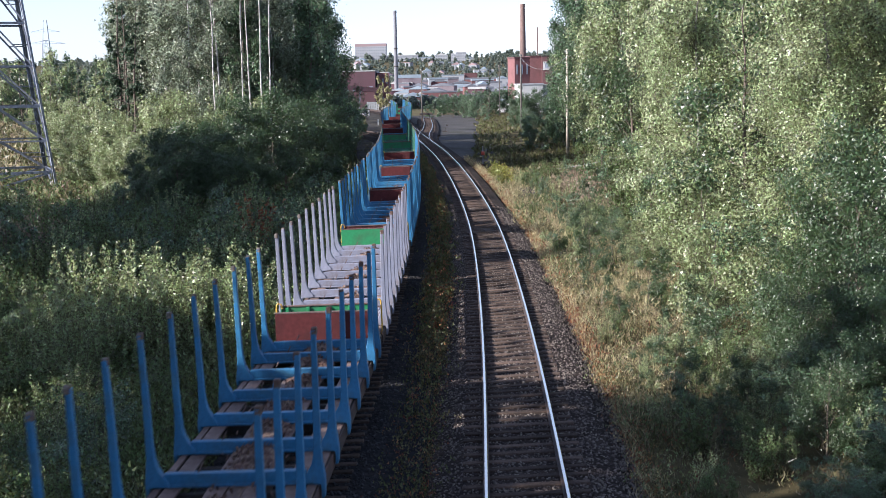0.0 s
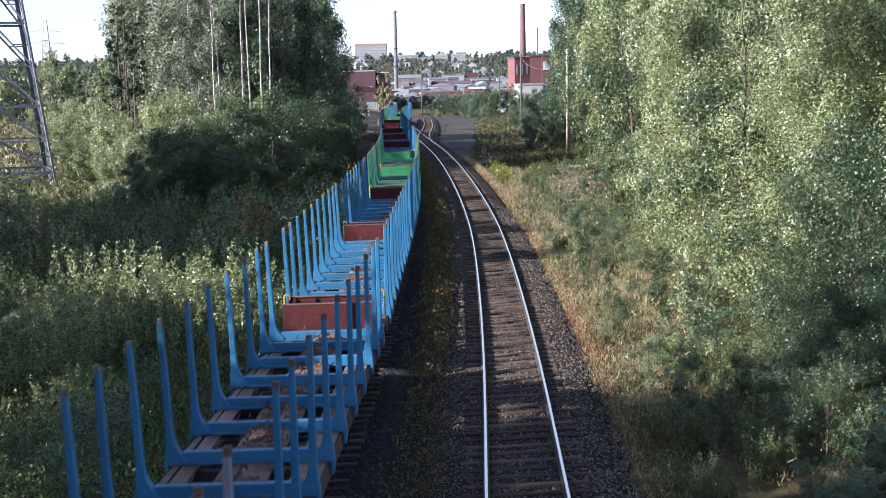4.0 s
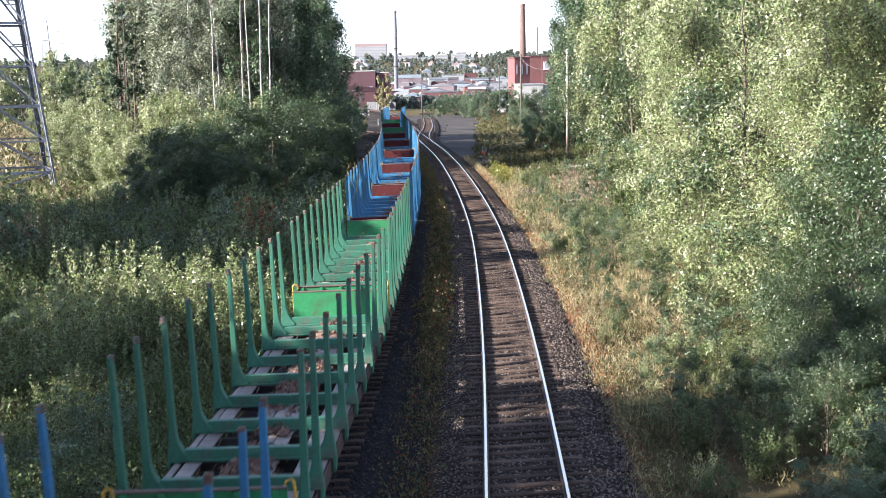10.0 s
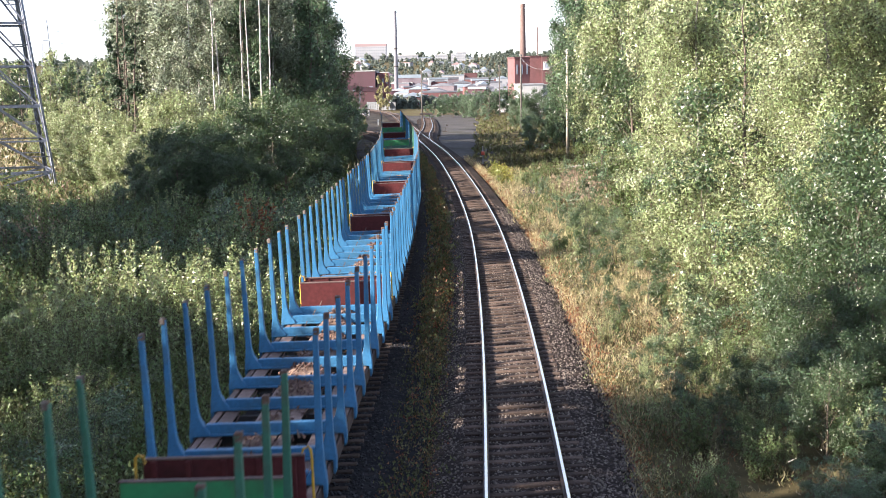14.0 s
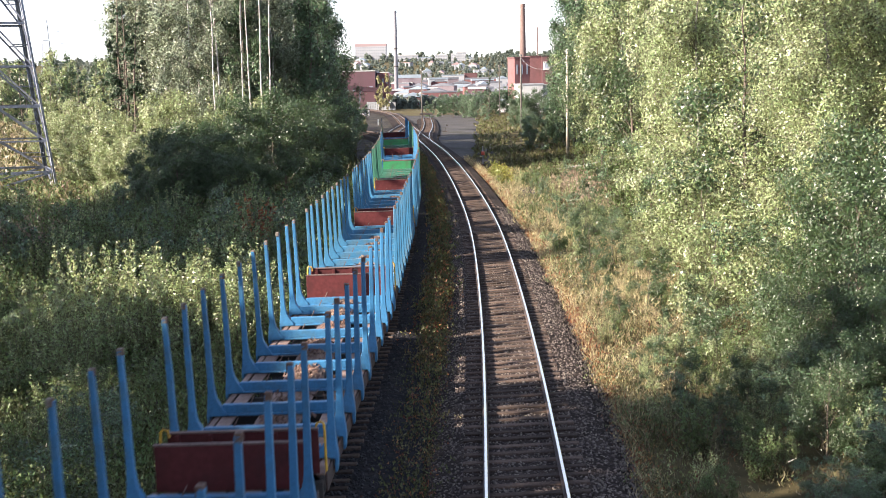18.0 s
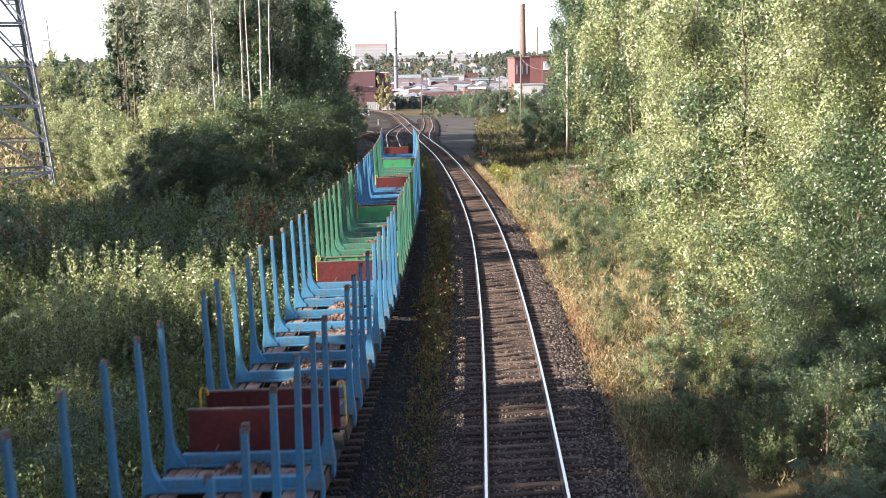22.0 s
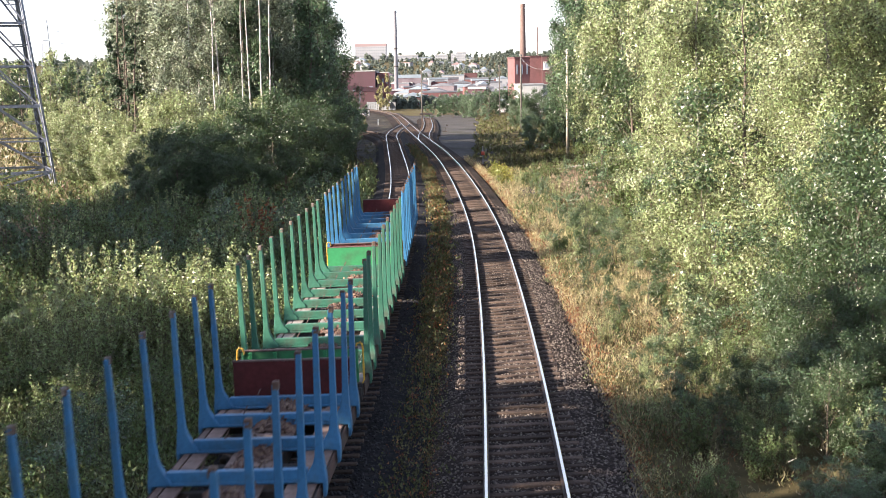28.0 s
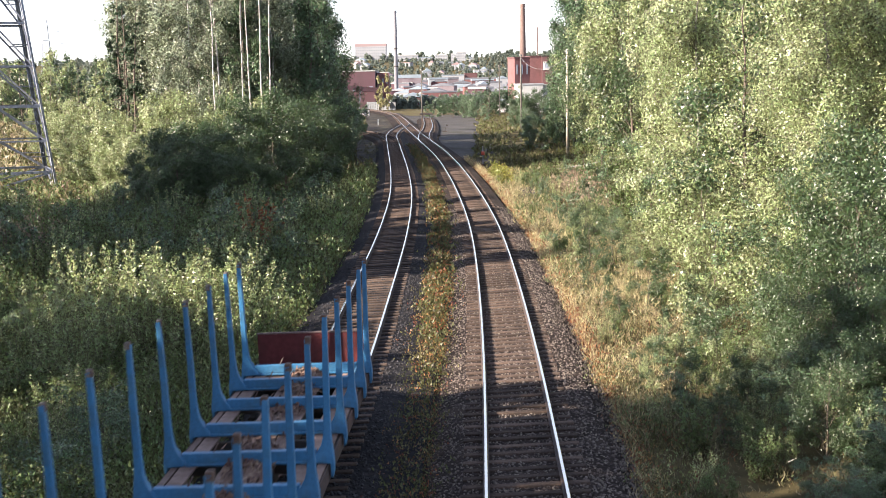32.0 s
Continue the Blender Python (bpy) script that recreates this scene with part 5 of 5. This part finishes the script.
# red factory by the chimney
def red_factory():
    g = ground_z(30, 410)
    house("factory_tower", "faceted reddish factory tower with a flat top", "factory", 22.2, 27.2, 408, 6, g, 14.9, M_BRICKP, M_BRICK, 2, 3, 0.5, 18, (0.25, 0.4))
    # lit side of the factory, with its brightness put into the wall colour
    house("factory_stair_block", "sunlit side of the factory, coloured a paler red", "factory", 27.6, 31.6, 409, 7, g, 15.4, M_BRICKP, M_BRICK, 0, 0, 0.3, 8)
    t = house("factory_block", "large dark red brick factory block", "factory", 31.8, 47, 407, 16, g, 15.3, M_BRICK, M_DARK, 0, 0, 0.35)
    b = Build()
    b.box((-6.2, -8.05, 12.6), (2.2, 0.2, 2.6))
    s = part("window_frame", b.mesh("window_frame", M_WHITE, bevel=0.03), t, "large white framed window")
    b = Build()
    b.box((-6.2, -8.17, 12.7), (1.2, 0.06, 1.7))
    part("pane", b.mesh("pane", M_GLASS), s)
    house("white_shed", "low white windowless shed before the factory", "shed", 20.2, 25.6, 333, 12, ground_z(20, 333), 7.0, M_WHITE, M_PALE, 0, 0, 0.3, 6)
    house("white_annex", "low white annex with a flat roof", "shed", 25.8, 35, 336, 10, ground_z(25, 333), 6.7, M_PALE, M_PALE, 0, 0, 0.3)
    house("low_white_shed", "long low white shed roof among bushes", "shed", 15.0, 20.0, 338, 8, ground_z(18, 338), 2.9, M_WHITE, M_BLUEROOF, 0, 0, 0.3)


red_factory()

# maroon hall beyond the curve
g = ground_z(-28, 430)
house("maroon_hall", "maroon clad industrial hall", "hall", -40, -21.4, 432, 26, g, 12.0, M_MAROON, M_WHITE, 1, 7, 0.3, 0, (0.5, 0.12))
t = thing("pipe_bridge", "dark red covered conveyor bridge before the hall", "bridge", pose(-26, 428, 6.4, 0, 6, 12))
b = Build()
b.box((0, 0, 0), (17, 1.8, 1.5))
part("gallery", b.mesh("gallery", M_MAROON, bevel=0.05), t)
for s in (-7, 0, 7):
    b = Build()
    b.box((s, 0, -3.8), (0.4, 0.4, 6.6))
    part("support", b.mesh("support", M_GALV), t)
house("pale_tank_house", "pale pinkish block beside the maroon hall", "building", -21.0, -17.2, 440, 8, ground_z(-19, 440), 11.5, M_BRICKP, M_WHITE, 2, 3, 0.3, 0, (0.4, 0.3))

# long works halls
house("works_hall", "long low works hall with grey-blue roof", "hall", -21.5, -9.0, 640, 20, ground_z(-15, 640), 10.4, M_WORKS, M_BLUEROOF, 1, 8, 1.6, 0, (0.6, 0.2))
house("works_hall", "long low works hall with dull pink walls, grey roof", "hall", -8, 9, 690, 25, ground_z(0, 690), 9.6, M_WORKS, M_DULLROOF, 1, 12, 1.0, 4, (0.6, 0.2))
house("works_hall", "long low works hall with dull red walls, grey roof", "hall", 14, 38, 700, 25, ground_z(25, 700), 9.2, M_BRICKP, M_DULLROOF, 1, 16, 1.0, -3, (0.6, 0.2))
house("flat_shop", "pale flat-roofed shop building", "building", 1, 14, 760, 12, ground_z(8, 760), 11.8, M_PALE, M_BLUEROOF, 1, 8, 0.5, 0, (0.6, 0.3))
house("red_shop", "small bright red roofed building", "building", 14.5, 22, 770, 12, ground_z(18, 770), 12.6, M_BRICK, M_BRICK, 1, 4, 0.5, 0, (0.5, 0.3))
house("pale_block", "small pale office block", "building", 25.7, 41.5, 1000, 14, ground_z(33, 1000) - 1, 16.6, M_PALE, M_WHITE, 2, 8, 0.4, 0, (0.6, 0.3))

rs = random.Random(31)
SHEDS = ((M_PALE, M_DULLROOF, "low pale works shed with a grey roof"), (M_BRICKP, M_DULLROOF, "low pinkish works shed with a grey roof"), (M_MAROON, M_WHITE, "low dark red works shed with a white roof"),
         (M_PALE, M_BLUEROOF, "low pale works shed with a blue-grey roof"), (M_WORKS, M_DULLROOF, "low dull pink works shed with a grey roof"), (M_BRICK, M_BLUEROOF, "low dark red works shed with a blue-grey roof"))
for i in range(52):
    y = 500 + 180 * (i + rs.random()) / 52
    x = rs.uniform(-0.034, 0.06) * y
    w = rs.uniform(4, 15)
    z = ground_z(x, y)
    wall, roof, words = rs.choice(SHEDS)
    house("works_shed", words, "shed", x - w / 2, x + w / 2, y, 8, z - 0.3, z + rs.uniform(3.2, 5.2) + 0.022 * (y - 500), wall, roof, 1, 3 + int(w / 3), rs.uniform(0.4, 0.9), rs.uniform(-12, 12), (0.5, 0.25), 0.3, rs.choice((0, 0, 1.4)))

# town on the rise
house("hospital", "long pale hospital with a faded red top storey", "hospital", -96.3, -60.5, 1500, 20, ground_z(-80, 1500) - 3, 50.0, M_PALE, M_PINKROOF, 6, 14, 3.2, 0, (0.55, 0.35), 0.0)
house("hospital_wing", "low pale wing of the hospital", "building", -60, -44, 1490, 16, ground_z(-50, 1490) - 3, 38.5, M_PALE, M_WHITE, 2, 6, 0.6, 0, (0.6, 0.35))
house("school", "pale flat building with bands of windows", "building", -46.6, -23.6, 1450, 18, ground_z(-35, 1450) - 3, 38.0, M_PALE, M_WHITE, 3, 9, 0.9, 0, (0.85, 0.3))
house("apartment_house", "pale low apartment house", "building", -23, -8, 1430, 14, ground_z(-15, 1430) - 4, 34.5, M_PALE, M_BLUEROOF, 3, 6, 0.8, 0, (0.6, 0.35))
house("tower_block", "pale tower block with a shallow gable", "building", -4.7, 8.6, 1400, 14, ground_z(0, 1400) - 6, 36.6, M_PALE, M_WHITE, 5, 5, 0.6, 0, (0.5, 0.4), 0.3, 2.2)
house("tower_block", "pale tower block with a flat roof", "building", 12.2, 17, 1400, 14, ground_z(15, 1400) - 6, 37.6, M_PALE, M_WHITE, 5, 2, 0.6, 0, (0.5, 0.4))
house("tower_block", "tall pale tower block", "building", 17.2, 28.4, 1396, 14, ground_z(20, 1400) - 6, 39.0, M_PALE, M_WHITE, 6, 5, 0.6, 0, (0.5, 0.4))
house("apartment_house", "pale low apartment house", "building", -2, 22, 1280, 14, ground_z(10, 1280) - 4, 27.0, M_PALE, M_BLUEROOF, 3, 9, 0.8, 0, (0.6, 0.35))
rt = random.Random(77)
for i in range(18):
    y = rt.uniform(900, 1380)
    x = rt.uniform(-0.075, 0.055) * y
    w = rt.uniform(5, 10)
    z = ground_z(x, y)
    red = rt.random() < 0.3
    house("town_house", "small red-roofed house among trees" if red else "small pale house among trees", "house", x - w / 2, x + w / 2, y, 9, z - 0.5, z + rt.uniform(3, 4.6), M_PALE,
          M_PINKROOF if red else M_BLUEROOF, 2, 4, 0.4, rt.uniform(-20, 20), (0.5, 0.35), 0.3, 0.0 if rt.random() < 0.4 else 2.2)


def far_woods(name, label, n, seed, place, size, tall):
    """Distant woods: many uneven tree-shaped heaps of leaf clumps, as one mass."""
    rng = np.random.default_rng(seed)
    x, y = place(rng, n)
    z = height(x, y)
    k = 34
    hh = tall * rng.uniform(0.55, 1.2, (n, 1))
    f = rng.uniform(0.08, 1, (n, k))
    w = rng.uniform(0, 2 * np.pi, (n, k))
    r = 0.27 * hh * np.sin(np.pi * (0.12 + 0.86 * f)) ** 0.7 * rng.uniform(0.4, 1, (n, k))
    c = np.stack([x[:, None] + r * np.cos(w), y[:, None] + r * np.sin(w), z[:, None] + hh * f], -1).reshape(-1, 3)
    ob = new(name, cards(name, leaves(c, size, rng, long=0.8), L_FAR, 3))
    tagged(ob, label, "woods", kind="stuff")


# leaf greyed and lightened: the haze of distance is put into its colour
L_FAR = leaf_mat("hazed_far_leaf", (0.15, 0.178, 0.145), (0.17, 0.195, 0.15), 0.35, glow=0.5)
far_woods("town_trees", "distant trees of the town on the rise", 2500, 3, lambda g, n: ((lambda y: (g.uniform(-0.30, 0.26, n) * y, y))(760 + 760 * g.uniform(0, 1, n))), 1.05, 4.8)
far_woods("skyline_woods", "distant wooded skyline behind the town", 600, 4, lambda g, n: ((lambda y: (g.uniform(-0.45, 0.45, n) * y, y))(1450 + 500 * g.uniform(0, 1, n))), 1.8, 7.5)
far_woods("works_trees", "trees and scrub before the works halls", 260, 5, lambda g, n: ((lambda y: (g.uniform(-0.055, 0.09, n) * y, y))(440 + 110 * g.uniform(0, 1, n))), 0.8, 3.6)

for x, y, s in ((-19.8, 424, 1.3), (-17.0, 421, 1.35), (-18.4, 418, 1.0)):
    make_tree(YBIRCH, "poplar", "slim pale yellowing poplar before the works", "tree", "yellowing poplars", x, y, s, R)
for x, y, s in ((17.6, 190, 0.62), (19.4, 186, 0.85), (20.8, 192, 1.0), (22.0, 180, 1.05), (21.0, 178, 0.9)):
    make_tree(BIRCH, "birch_tree", "tall birch with fine light green leaves, hanging twigs", "tree", "trees of the woodland edge", x, y, s, R)
for x, y, s in ((27.2, 300, 0.92), (28.8, 306, 1.0), (26.0, 296, 0.72), (30.5, 300, 1.05)):
    make_tree(FARDARK, "alder_tree", "dark alder before the red factory", "tree", "trees along the line", x, y, s, R)
for x, y, s in ((15.2, 226, 0.72), (17.4, 230, 0.78), (19.2, 222, 0.8), (13.4, 232, 0.6), (17.0, 205, 0.62)):
    make_tree(WILLOWD, "willow_bush", "rounded dark green willow bush beside the yard", "bush", "bushes beside the yard", x, y, s, R)
make_tree(SPRUCE, "young_spruce", "light green pointed conifer above the bushes", "tree", "", 11.2, 300, 0.62, R)
for x, y, s in ((15.5, 318, 0.8), (18, 321, 0.85), (13.2, 316, 0.7), (-2.5, 322, 0.5), (0.6, 318, 0.62), (3.2, 322, 0.7), (5.6, 316, 0.6), (8.0, 312, 0.75), (-13.2, 200, 0.5), (-13.0, 212, 0.6), (-14.5, 226, 0.6), (2, 345, 0.55), (6, 350, 0.7), (9, 340, 0.7), (0.5, 360, 0.6), (12, 330, 0.8)):
    make_tree(YARDBUSH, "willow_bush", "dense dark bush behind the yard", "bush", "bushes beside the yard", x, y, s, R)

motions()
